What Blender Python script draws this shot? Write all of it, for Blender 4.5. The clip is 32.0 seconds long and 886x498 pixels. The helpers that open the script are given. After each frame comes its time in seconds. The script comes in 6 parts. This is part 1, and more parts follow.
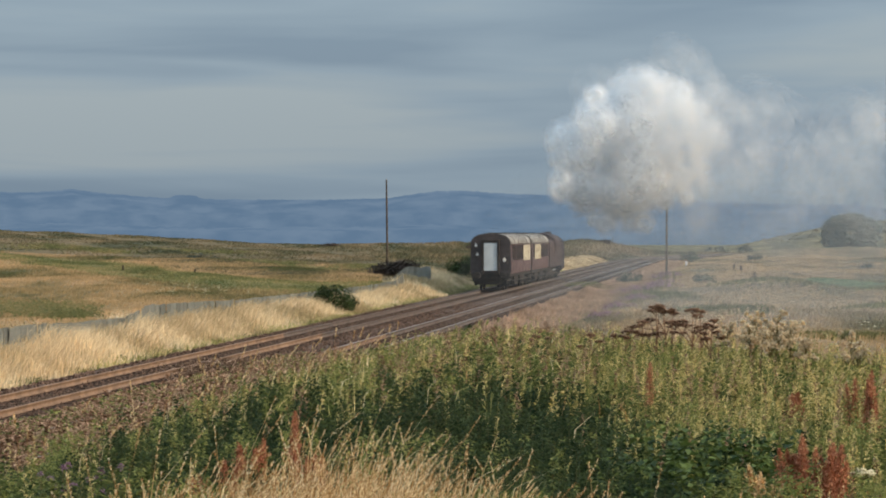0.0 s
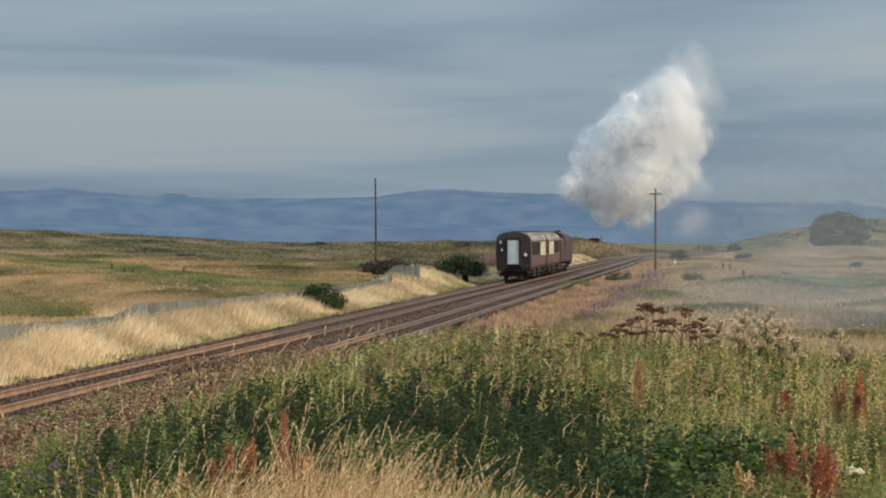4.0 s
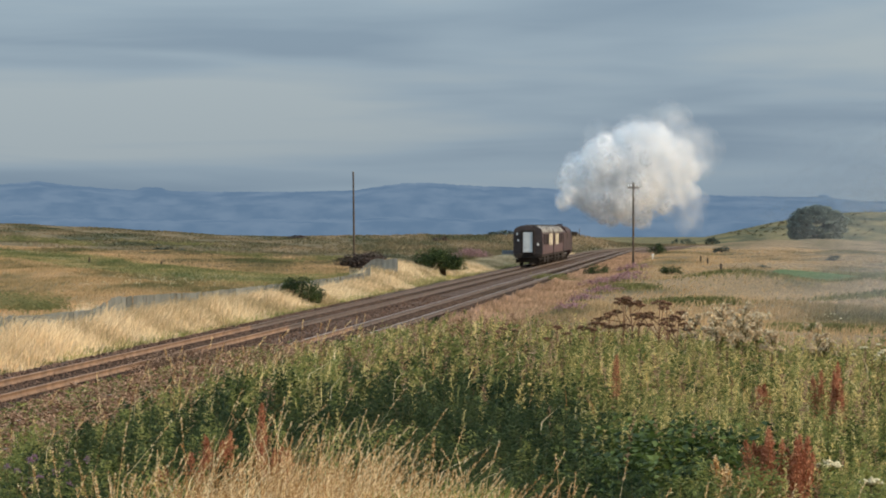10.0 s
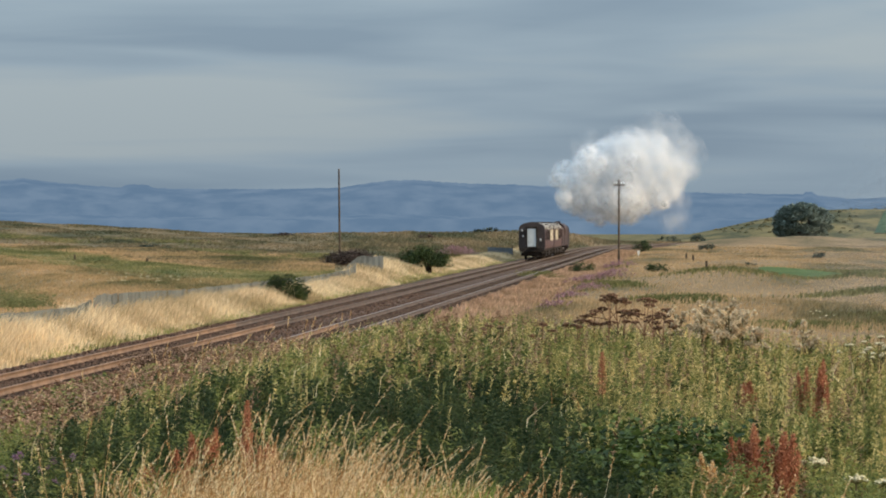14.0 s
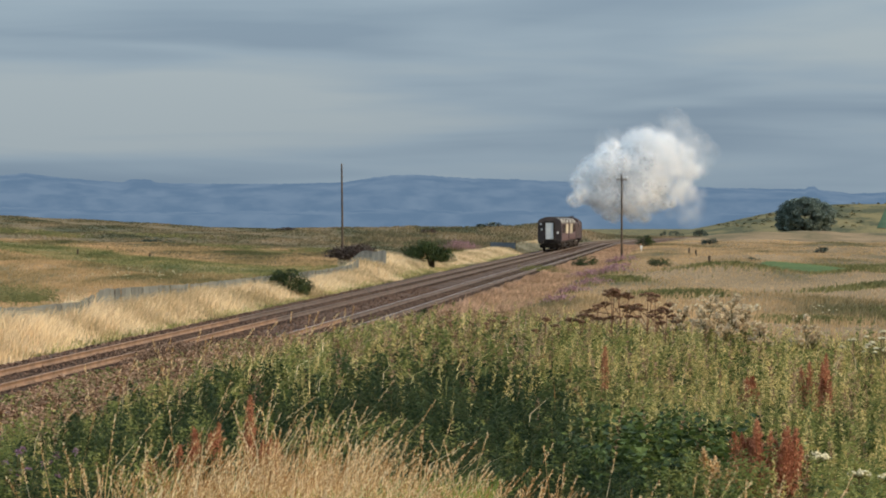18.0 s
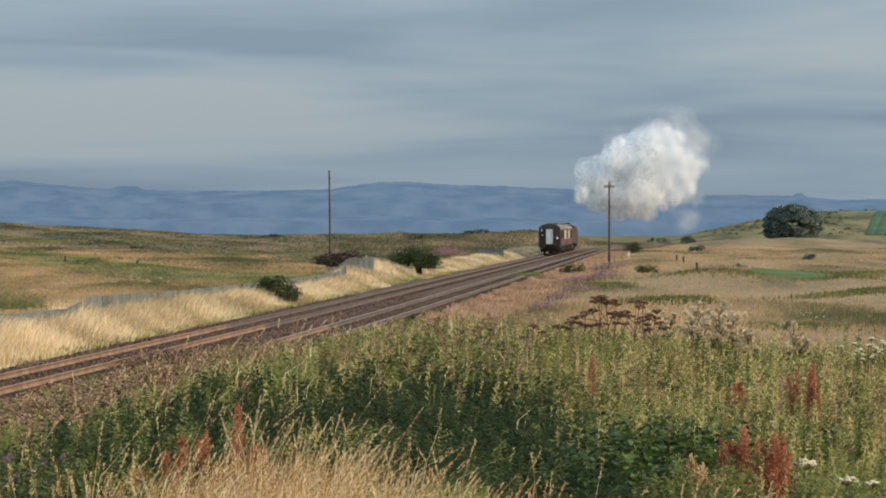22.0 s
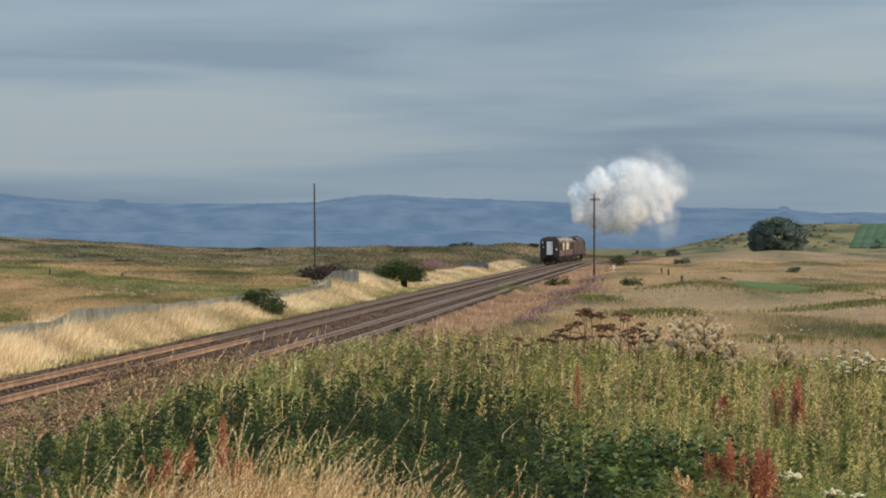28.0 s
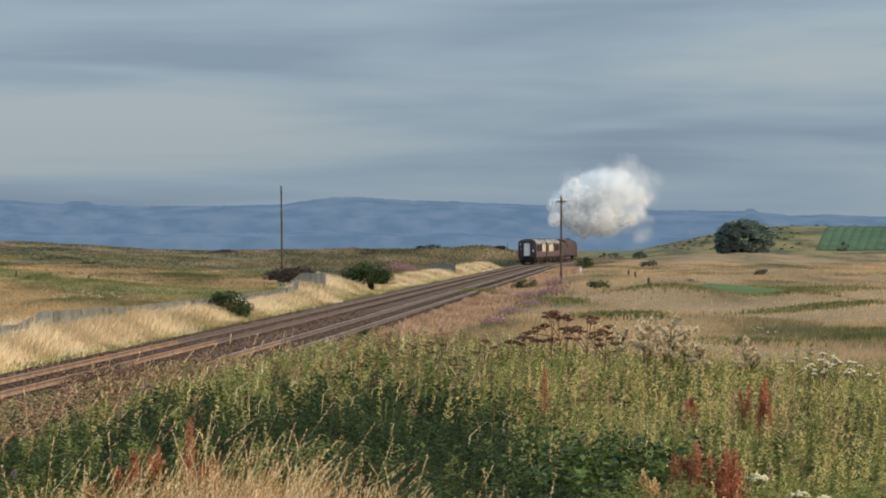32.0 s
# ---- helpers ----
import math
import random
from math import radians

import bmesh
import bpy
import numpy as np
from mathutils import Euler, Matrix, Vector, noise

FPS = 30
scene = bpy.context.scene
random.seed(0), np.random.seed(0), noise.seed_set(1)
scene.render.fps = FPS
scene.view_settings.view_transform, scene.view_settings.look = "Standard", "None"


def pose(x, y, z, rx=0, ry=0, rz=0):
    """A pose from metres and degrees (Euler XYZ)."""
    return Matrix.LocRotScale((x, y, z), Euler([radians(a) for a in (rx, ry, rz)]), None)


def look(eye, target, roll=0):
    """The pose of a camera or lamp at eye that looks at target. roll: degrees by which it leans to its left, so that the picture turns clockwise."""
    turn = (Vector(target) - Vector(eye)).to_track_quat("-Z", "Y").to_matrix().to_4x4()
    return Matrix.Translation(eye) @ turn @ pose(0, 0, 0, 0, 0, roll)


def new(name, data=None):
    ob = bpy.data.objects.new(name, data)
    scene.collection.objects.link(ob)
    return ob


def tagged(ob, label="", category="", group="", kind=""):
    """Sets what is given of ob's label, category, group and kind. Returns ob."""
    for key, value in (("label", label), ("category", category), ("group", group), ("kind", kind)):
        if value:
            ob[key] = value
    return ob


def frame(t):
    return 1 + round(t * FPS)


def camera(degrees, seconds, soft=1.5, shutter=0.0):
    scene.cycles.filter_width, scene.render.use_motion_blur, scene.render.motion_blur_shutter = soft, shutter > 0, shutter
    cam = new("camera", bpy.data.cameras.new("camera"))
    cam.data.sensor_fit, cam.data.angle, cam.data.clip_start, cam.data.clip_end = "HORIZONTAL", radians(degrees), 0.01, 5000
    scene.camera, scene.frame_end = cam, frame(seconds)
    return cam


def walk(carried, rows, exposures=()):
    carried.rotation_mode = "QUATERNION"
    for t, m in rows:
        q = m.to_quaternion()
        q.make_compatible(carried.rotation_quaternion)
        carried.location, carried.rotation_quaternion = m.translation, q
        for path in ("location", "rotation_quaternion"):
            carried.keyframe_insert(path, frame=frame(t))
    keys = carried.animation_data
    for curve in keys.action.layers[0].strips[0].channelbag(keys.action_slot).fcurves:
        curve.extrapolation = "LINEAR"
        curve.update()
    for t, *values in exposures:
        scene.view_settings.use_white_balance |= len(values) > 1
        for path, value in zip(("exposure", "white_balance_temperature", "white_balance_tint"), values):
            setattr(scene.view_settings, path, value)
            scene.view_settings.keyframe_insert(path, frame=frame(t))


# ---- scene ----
# A steam train leaves along a double track past dunes and heath; the camera stands on a bank and pans.
EYE = (0.0, 0.0, 3.9)          # rail tops are at z = 0
SECONDS = 32.0
cam = camera(16.52, SECONDS, soft=1.9)
# seconds, yaw, pitch
PAN = [
    (0, 0, -0.308), (0.5, -0.047, -0.295), (1, -0.031, -0.274), (1.5, -0.030, -0.287), (2, 0.000, -0.283), (2.5, -0.003, -0.316), (3, -0.065, -0.370),
    (3.5, -0.147, -0.325), (5.5, -0.450, -0.417), (6, -0.565, -0.431), (6.5, -0.574, -0.403), (7, -0.521, -0.404), (7.5, -0.617, -0.450),
    (8, -0.615, -0.456), (8.5, -0.622, -0.411), (9, -0.556, -0.424), (9.5, -0.599, -0.401), (10, -0.623, -0.456), (10.5, -0.716, -0.543),
    (11, -0.811, -0.494), (11.5, -0.764, -0.471), (12, -0.780, -0.462), (12.5, -0.822, -0.563), (13, -0.912, -0.526), (13.5, -0.923, -0.533),
    (14, -0.893, -0.508), (14.5, -0.857, -0.527), (16.5, -0.728, -0.579), (17, -0.773, -0.629), (17.5, -0.802, -0.629), (18, -0.840, -0.606),
    (18.5, -0.924, -0.579), (19, -0.913, -0.565), (19.5, -0.969, -0.564), (20, -1.023, -0.508), (20.5, -1.057, -0.483), (21, -1.071, -0.477),
    (21.5, -1.080, -0.433), (22, -1.072, -0.479), (22.5, -1.132, -0.500), (23, -1.191, -0.536), (23.5, -1.195, -0.517), (24, -1.185, -0.470),
    (24.5, -1.165, -0.494), (25, -1.185, -0.492), (25.5, -1.197, -0.454), (27.5, -1.280, -0.242), (28, -1.353, -0.235), (28.5, -1.365, -0.193),
    (29, -1.381, -0.186), (29.5, -1.380, -0.213), (30, -1.419, -0.258), (30.5, -1.528, -0.272), (31, -1.686, -0.245), (31.5, -1.819, -0.227),
    (32, -1.973, -0.192)
]
walk(cam, [(t, pose(*EYE, 90 + p, 0, y)) for t, y, p in PAN], exposures=[(0, -0.07), (6, -0.04), (10, 0.02), (32, 0.02)])

# ---- light ----
SUN_AZ, SUN_EL = -106.0, 26.0   # degrees to the left of straight ahead, and up
world = bpy.data.worlds.new("world")
scene.world = world
world.use_nodes = True


def build_world():
    nt = world.node_tree
    nt.nodes.clear()
    N, L = nt.nodes.new, nt.links.new
    out, bg = N("ShaderNodeOutputWorld"), N("ShaderNodeBackground")
    sky = N("ShaderNodeTexSky")
    sky.sky_type, sky.sun_disc = "NISHITA", False
    sky.sun_elevation, sky.sun_rotation = radians(SUN_EL), radians(-SUN_AZ)
    sky.air_density, sky.dust_density = 1.4, 2.0
    coord, mp = N("ShaderNodeTexCoord"), N("ShaderNodeMapping")
    mp.inputs["Scale"].default_value = (2.0, 2.0, 22.0)
    mp.inputs["Rotation"].default_value = (0, radians(0.9), 0)
    mp.inputs["Location"].default_value = (0.35, 0, 0.2)
    L(coord.outputs["Generated"], mp.inputs["Vector"])
    n1, n2 = N("ShaderNodeTexNoise"), N("ShaderNodeTexNoise")
    for n, sc, det, dist in ((n1, 1.5, 3, 0.5), (n2, 4.2, 6, 0.9)):
        n.inputs["Scale"].default_value, n.inputs["Detail"].default_value, n.inputs["Roughness"].default_value = sc, det, 0.5
        n.inputs["Distortion"].default_value = dist
        L(mp.outputs["Vector"], n.inputs["Vector"])
    both = N("ShaderNodeMath")
    both.operation = "MULTIPLY_ADD"
    both.inputs[1].default_value = 0.22
    less = N("ShaderNodeMath")
    less.operation = "MULTIPLY_ADD"
    less.inputs[1].default_value, less.inputs[2].default_value = 1.0, -0.11
    L(n1.outputs["Fac"], less.inputs[0])
    L(n2.outputs["Fac"], both.inputs[0])
    L(less.outputs[0], both.inputs[2])
    ramp = N("ShaderNodeValToRGB")
    e = ramp.color_ramp.elements
    e[0].position, e[0].color = 0.37, (0.212, 0.294, 0.384, 1)
    e[1].position, e[1].color = 0.63, (0.36, 0.43, 0.476, 1)
    mid = e.new(0.5)
    mid.color = (0.282, 0.37, 0.452, 1)
    L(both.outputs[0], ramp.inputs["Fac"])
    mul = N("ShaderNodeMixRGB")
    mul.blend_type = "MULTIPLY"
    mul.inputs["Fac"].default_value = 1
    mul.inputs["Color2"].default_value = (0.08, 0.08, 0.08, 1)
    L(sky.outputs["Color"], mul.inputs["Color1"])
    mix = N("ShaderNodeMixRGB")
    mix.inputs["Fac"].default_value = 0.88
    L(mul.outputs["Color"], mix.inputs["Color1"])
    L(ramp.outputs["Color"], mix.inputs["Color2"])
    # an overcast sky is up to three times brighter overhead than at the horizon
    sep, up = N("ShaderNodeSeparateXYZ"), N("ShaderNodeMath")
    L(coord.outputs["Generated"], sep.inputs[0])
    up.operation, up.use_clamp = "MULTIPLY_ADD", False
    up.inputs[1].default_value, up.inputs[2].default_value = 2.2, 0.97
    pos = N("ShaderNodeMath")
    pos.operation = "MAXIMUM"
    pos.inputs[1].default_value = 0.0
    L(sep.outputs["Z"], pos.inputs[0])
    L(pos.outputs[0], up.inputs[0])
    L(mix.outputs["Color"], bg.inputs["Color"])
    L(up.outputs[0], bg.inputs["Strength"])
    L(bg.outputs["Background"], out.inputs["Surface"])


build_world()
sun_data = bpy.data.lights.new("sun", "SUN")
sun_data.energy, sun_data.angle, sun_data.color = 3.65, radians(4), (1.0, 0.81, 0.58)
sun = new("sun", sun_data)
a, b = radians(SUN_AZ), radians(SUN_EL)
sun.matrix_world = look((0, 0, 60), (60 * math.sin(a) * math.cos(b), -60 * math.cos(a) * math.cos(b), 60 - 60 * math.sin(b)))


# ---- materials ----
def material(name, dark, light, scale=3.0, rough=0.85, bump=0.2, metal=0.0, island=0.0, fine=8.0, third=None, translucent=0.0, objrand=0.0, lo=0.33, hi=0.68, stretch=None, weight=0.45):
    m = bpy.data.materials.new(name)
    m.use_nodes = True
    nt = m.node_tree
    N, L = nt.nodes.new, nt.links.new
    bsdf = nt.nodes["Principled BSDF"]
    bsdf.inputs["Roughness"].default_value, bsdf.inputs["Metallic"].default_value = rough, metal
    if rough > 0.78:
        bsdf.inputs["Specular IOR Level"].default_value = 0.06   # matt, dusty or hairy
    elif translucent:
        bsdf.inputs["Specular IOR Level"].default_value = 0.25
    coord = N("ShaderNodeTexCoord")
    big, small = N("ShaderNodeTexNoise"), N("ShaderNodeTexNoise")
    big.inputs["Scale"].default_value, small.inputs["Scale"].default_value = scale, scale * fine
    big.inputs["Detail"].default_value, small.inputs["Detail"].default_value = 5, 4
    where = coord.outputs["Object"]
    if stretch:
        mp = N("ShaderNodeMapping")
        mp.inputs["Scale"].default_value = stretch
        L(where, mp.inputs["Vector"])
        where = mp.outputs["Vector"]
    for n in (big, small):
        L(where, n.inputs["Vector"])
    add = N("ShaderNodeMath")
    add.operation = "ADD"
    half = N("ShaderNodeMath")
    half.operation = "MULTIPLY_ADD"
    half.inputs[1].default_value, half.inputs[2].default_value = weight, -weight / 2
    L(small.outputs["Fac"], half.inputs[0])
    L(big.outputs["Fac"], add.inputs[0])
    L(half.outputs[0], add.inputs[1])
    last = add.outputs[0]
    if island or objrand:
        if island:
            src = N("ShaderNodeNewGeometry").outputs["Random Per Island"]
        else:
            src = N("ShaderNodeObjectInfo").outputs["Random"]
        r = N("ShaderNodeMath")
        r.operation = "MULTIPLY_ADD"
        amount = island or objrand
        r.inputs[1].default_value, r.inputs[2].default_value = amount, -amount / 2
        L(src, r.inputs[0])
        s2 = N("ShaderNodeMath")
        s2.operation = "ADD"
        L(last, s2.inputs[0])
        L(r.outputs[0], s2.inputs[1])
        last = s2.outputs[0]
    ramp = N("ShaderNodeValToRGB")
    e = ramp.color_ramp.elements
    e[0].position, e[0].color = lo, (*dark, 1)
    e[1].position, e[1].color = hi, (*light, 1)
    if third:
        x = e.new((lo + hi) / 2)
        x.color = (*third, 1)
    L(last, ramp.inputs["Fac"])
    L(ramp.outputs["Color"], bsdf.inputs["Base Color"])
    if bump:
        bp = N("ShaderNodeBump")
        bp.inputs["Strength"].default_value = bump
        bp.inputs["Distance"].default_value = 0.02
        L(small.outputs["Fac"], bp.inputs["Height"])
        L(bp.outputs["Normal"], bsdf.inputs["Normal"])
    if translucent:
        tr, ms = N("ShaderNodeBsdfTranslucent"), N("ShaderNodeMixShader")
        L(ramp.outputs["Color"], tr.inputs["Color"])
        ms.inputs["Fac"].default_value = translucent
        L(bsdf.outputs[0], ms.inputs[1])
        L(tr.outputs[0], ms.inputs[2])
        L(ms.outputs[0], nt.nodes["Material Output"].inputs["Surface"])
    return m


M = {}
FIELD = (2.4, 0.55, 1.0)       # patches are drawn out along the line of sight
M["heath"] = material("heath_ground", (0.10, 0.095, 0.05), (0.30, 0.21, 0.12), 0.05, 0.95, 0.4, fine=14, third=(0.225, 0.16, 0.09), lo=0.34, hi=0.64, stretch=FIELD, weight=0.25)
M["dune"] = material("dune_grass_ground", (0.085, 0.087, 0.042), (0.38, 0.255, 0.148), 0.045, 0.95, 0.4, fine=12, third=(0.245, 0.178, 0.092), lo=0.37, hi=0.63, stretch=FIELD, weight=0.25)
M["hillside"] = material("dune_hillside", (0.085, 0.085, 0.05), (0.23, 0.17, 0.10), 0.045, 0.95, 0.4, fine=12, third=(0.165, 0.13, 0.076), lo=0.34, hi=0.66, stretch=FIELD, weight=0.25)
M["strip"] = material("green_dune_slope", (0.12, 0.125, 0.055), (0.30, 0.235, 0.12), 0.12, 0.95, 0.4, fine=10, stretch=FIELD, weight=0.3)
M["stripgrass"] = material("green_slope_grass", (0.15, 0.165, 0.066), (0.44, 0.34, 0.165), 0.12, 0.9, 0, island=0.2, third=(0.26, 0.25, 0.105), translucent=0.5, fine=10, stretch=FIELD, weight=0.3)
M["cess"] = material("pinkish_dry_grass", (0.28, 0.18, 0.105), (0.7, 0.46, 0.31), 0.15, 0.9, 0, island=0.2, third=(0.52, 0.335, 0.21), translucent=0.45)
M["soil"] = material("bank_soil", (0.035, 0.035, 0.016), (0.12, 0.10, 0.05), 0.8, 0.95, 0.5)
M["hill"] = material("gorse_hill", (0.078, 0.082, 0.046), (0.21, 0.17, 0.08), 0.06, 0.95, 0.4, fine=10, lo=0.40, hi=0.60, stretch=(1.6, 0.6, 1))
M["crop"] = material("crop_field", (0.05, 0.088, 0.05), (0.08, 0.125, 0.068), 0.1, 0.95, 0.3)
M["turf"] = material("mown_turf", (0.075, 0.115, 0.042), (0.115, 0.155, 0.06), 0.3, 0.95, 0.2)
M["ballast"] = material("ballast", (0.06, 0.04, 0.03), (0.165, 0.11, 0.082), 1.2, 0.95, 0.8, fine=16)
M["greyballast"] = material("oil_dark_ballast", (0.026, 0.022, 0.02), (0.07, 0.058, 0.052), 1.2, 0.95, 0.8, fine=16)
M["stone"] = material("ballast_stone", (0.05, 0.03, 0.021), (0.18, 0.112, 0.08), 2.0, 0.9, 0.2, island=0.5)
M["rust"] = material("rusty_rail", (0.15, 0.088, 0.052), (0.29, 0.18, 0.108), 1.5, 0.75, 0.2, metal=0.0)
M["dullrust"] = material("dull_brown_rail", (0.075, 0.055, 0.043), (0.145, 0.105, 0.08), 1.5, 0.75, 0.2)
M["railtop"] = material("worn_rail", (0.25, 0.2, 0.17), (0.42, 0.36, 0.31), 2.0, 0.42, 0.05, metal=0.6)
M["sleeper"] = material("sleeper", (0.045, 0.03, 0.022), (0.115, 0.075, 0.052), 2.5, 0.9, 0.5, objrand=0.35)
M["straw"] = material("dry_grass", (0.42, 0.225, 0.09), (1.0, 0.82, 0.51), 1.2, 0.85, 0, island=0.6, third=(0.77, 0.53, 0.265), translucent=0.38)
M["verge"] = material("verge_grass", (0.45, 0.335, 0.18), (0.97, 0.8, 0.53), 0.12, 0.85, 0, island=0.22, third=(0.77, 0.59, 0.355), translucent=0.38, fine=6)
M["freshgrass"] = material("fresh_verge_grass", (0.30, 0.30, 0.10), (0.66, 0.58, 0.27), 0.2, 0.85, 0, island=0.3, third=(0.46, 0.43, 0.17), translucent=0.4)
M["dunegrass"] = material("dune_grass", (0.15, 0.145, 0.064), (0.64, 0.43, 0.235), 0.045, 0.9, 0, island=0.05, third=(0.48, 0.33, 0.168), translucent=0.45, fine=12, lo=0.37, hi=0.63, stretch=FIELD, weight=0.2)
M["hillgrass"] = material("hillside_grass", (0.10, 0.105, 0.06), (0.32, 0.24, 0.145), 0.045, 0.9, 0, island=0.05, third=(0.19, 0.16, 0.092), translucent=0.45, fine=12, lo=0.34, hi=0.66, stretch=FIELD, weight=0.2)
M["heathgrass"] = material("heath_grass", (0.2, 0.17, 0.085), (0.64, 0.44, 0.245), 0.05, 0.9, 0, island=0.06, third=(0.52, 0.36, 0.195), translucent=0.45, fine=14, lo=0.34, hi=0.64, stretch=FIELD, weight=0.2)
M["green"] = material("weed_leaves", (0.095, 0.125, 0.04), (0.42, 0.41, 0.135), 0.45, 0.65, 0, island=0.42, third=(0.225, 0.26, 0.078), translucent=0.42)
M["yellowgreen"] = material("pale_weed_leaves", (0.24, 0.235, 0.08), (0.96, 0.77, 0.36), 0.7, 0.75, 0, island=0.5, third=(0.64, 0.54, 0.2), translucent=0.42)
M["limegrass"] = material("bright_fresh_grass", (0.20, 0.27, 0.06), (0.55, 0.55, 0.16), 0.8, 0.8, 0, island=0.4, translucent=0.42)
M["rank"] = material("rank_grass", (0.115, 0.125, 0.047), (0.29, 0.26, 0.11), 0.1, 0.85, 0, island=0.3, translucent=0.35)
# green nettles, with the bank's shade put into their darker colour
M["nettle"] = material("shaded_nettle_leaves", (0.026, 0.049, 0.021), (0.115, 0.147, 0.057), 0.5, 0.7, 0, island=0.4, translucent=0.38)
M["bramble"] = material("bramble_leaves", (0.028, 0.052, 0.017), (0.15, 0.2, 0.05), 1.5, 0.6, 0, island=0.5, translucent=0.3)
M["stem"] = material("weed_stem", (0.07, 0.07, 0.03), (0.22, 0.17, 0.08), 2.0, 0.8, 0, island=0.5)
M["pinkstalk"] = material("faded_willowherb", (0.22, 0.12, 0.072), (0.68, 0.45, 0.3), 1.0, 0.85, 0, island=0.6, translucent=0.3)
M["litter"] = material("dead_litter", (0.13, 0.08, 0.055), (0.48, 0.33, 0.23), 1.0, 0.9, 0, island=0.6)
M["red"] = material("dock_seed", (0.34, 0.12, 0.065), (0.66, 0.32, 0.185), 4.0, 0.85, 0, island=0.6, translucent=0.3)
M["brown"] = material("dead_umbel", (0.09, 0.045, 0.026), (0.27, 0.155, 0.095), 3.0, 0.85, 0, island=0.5)
M["down"] = material("thistle_down", (0.55, 0.43, 0.28), (1.0, 0.88, 0.66), 5.0, 0.9, 0, island=0.6, translucent=0.45)
M["white"] = material("white_umbel", (0.5, 0.43, 0.26), (0.78, 0.69, 0.46), 5.0, 0.85, 0, island=0.5)
M["purple"] = material("purple_flower", (0.32, 0.17, 0.25), (0.50, 0.33, 0.42), 5.0, 0.85, 0, island=0.4, translucent=0.3)
M["rosebay"] = material("rosebay_flower", (0.29, 0.155, 0.17), (0.46, 0.285, 0.305), 1.0, 0.85, 0, island=0.6, translucent=0.3)
M["bush"] = material("bush_leaves", (0.02, 0.036, 0.014), (0.09, 0.125, 0.038), 1.0, 0.7, 0, island=0.5, translucent=0.2)
# far foliage: distance haze is painted into these paler, bluer greens
M["farbush"] = material("hazed_bush_leaves", (0.055, 0.075, 0.066), (0.11, 0.135, 0.105), 0.3, 0.82, 0, island=0.4)
M["thicket"] = material("hazed_thicket_leaves", (0.19, 0.235, 0.205), (0.25, 0.295, 0.245), 0.1, 0.9, 0, island=0.12)
M["darkbush"] = material("dark_bramble", (0.05, 0.04, 0.036), (0.17, 0.125, 0.105), 0.6, 0.8, 0, island=0.5)
M["bark"] = material("bark", (0.045, 0.035, 0.025), (0.14, 0.11, 0.08), 3.0, 0.9, 0.6)
M["pole"] = material("pole_timber", (0.045, 0.034, 0.026), (0.15, 0.115, 0.085), 1.2, 0.9, 0.4)
M["sheet"] = material("weathered_sheet", (0.22, 0.225, 0.205), (0.38, 0.385, 0.35), 0.8, 0.8, 0.2, objrand=0.2)
M["maroon"] = material("maroon_paint", (0.07, 0.034, 0.032), (0.12, 0.06, 0.057), 0.9, 0.5, 0.1)
# soot-dark paint, lightened a little to carry painted distance haze
M["endpaint"] = material("sooty_hazed_end_paint", (0.034, 0.025, 0.024), (0.072, 0.052, 0.048), 1.0, 0.65, 0.1)
M["roof"] = material("sooty_roof", (0.13, 0.125, 0.115), (0.40, 0.38, 0.35), 0.7, 0.8, 0.2)
# near-black lifted to grey: haze before the train is in this colour
M["under"] = material("underframe", (0.026, 0.022, 0.02), (0.07, 0.058, 0.05), 1.5, 0.85, 0.3)
M["glass"] = material("dirty_window", (0.022, 0.018, 0.017), (0.045, 0.036, 0.033), 1.0, 0.79, 0)
M["blind"] = material("cream_blind", (0.50, 0.44, 0.31), (0.66, 0.60, 0.45), 2.0, 0.8, 0.1)
M["door"] = material("pale_gangway_board", (0.50, 0.53, 0.53), (0.68, 0.71, 0.70), 1.5, 0.7, 0.1)
M["lamp"] = material("white_lamp", (0.7, 0.68, 0.62), (0.85, 0.84, 0.8), 3.0, 0.5, 0)
M["black"] = material("sooty_maroon_engine", (0.035, 0.02, 0.019), (0.075, 0.042, 0.038), 1.2, 0.7, 0.1)
M["cabinet"] = material("blue_grey_sheet", (0.17, 0.20, 0.23), (0.28, 0.31, 0.335), 1.0, 0.7, 0.1)
M["steel"] = material("galvanised_steel", (0.2, 0.2, 0.2), (0.4, 0.4, 0.4), 3.0, 0.5, 0.1, metal=0.6)


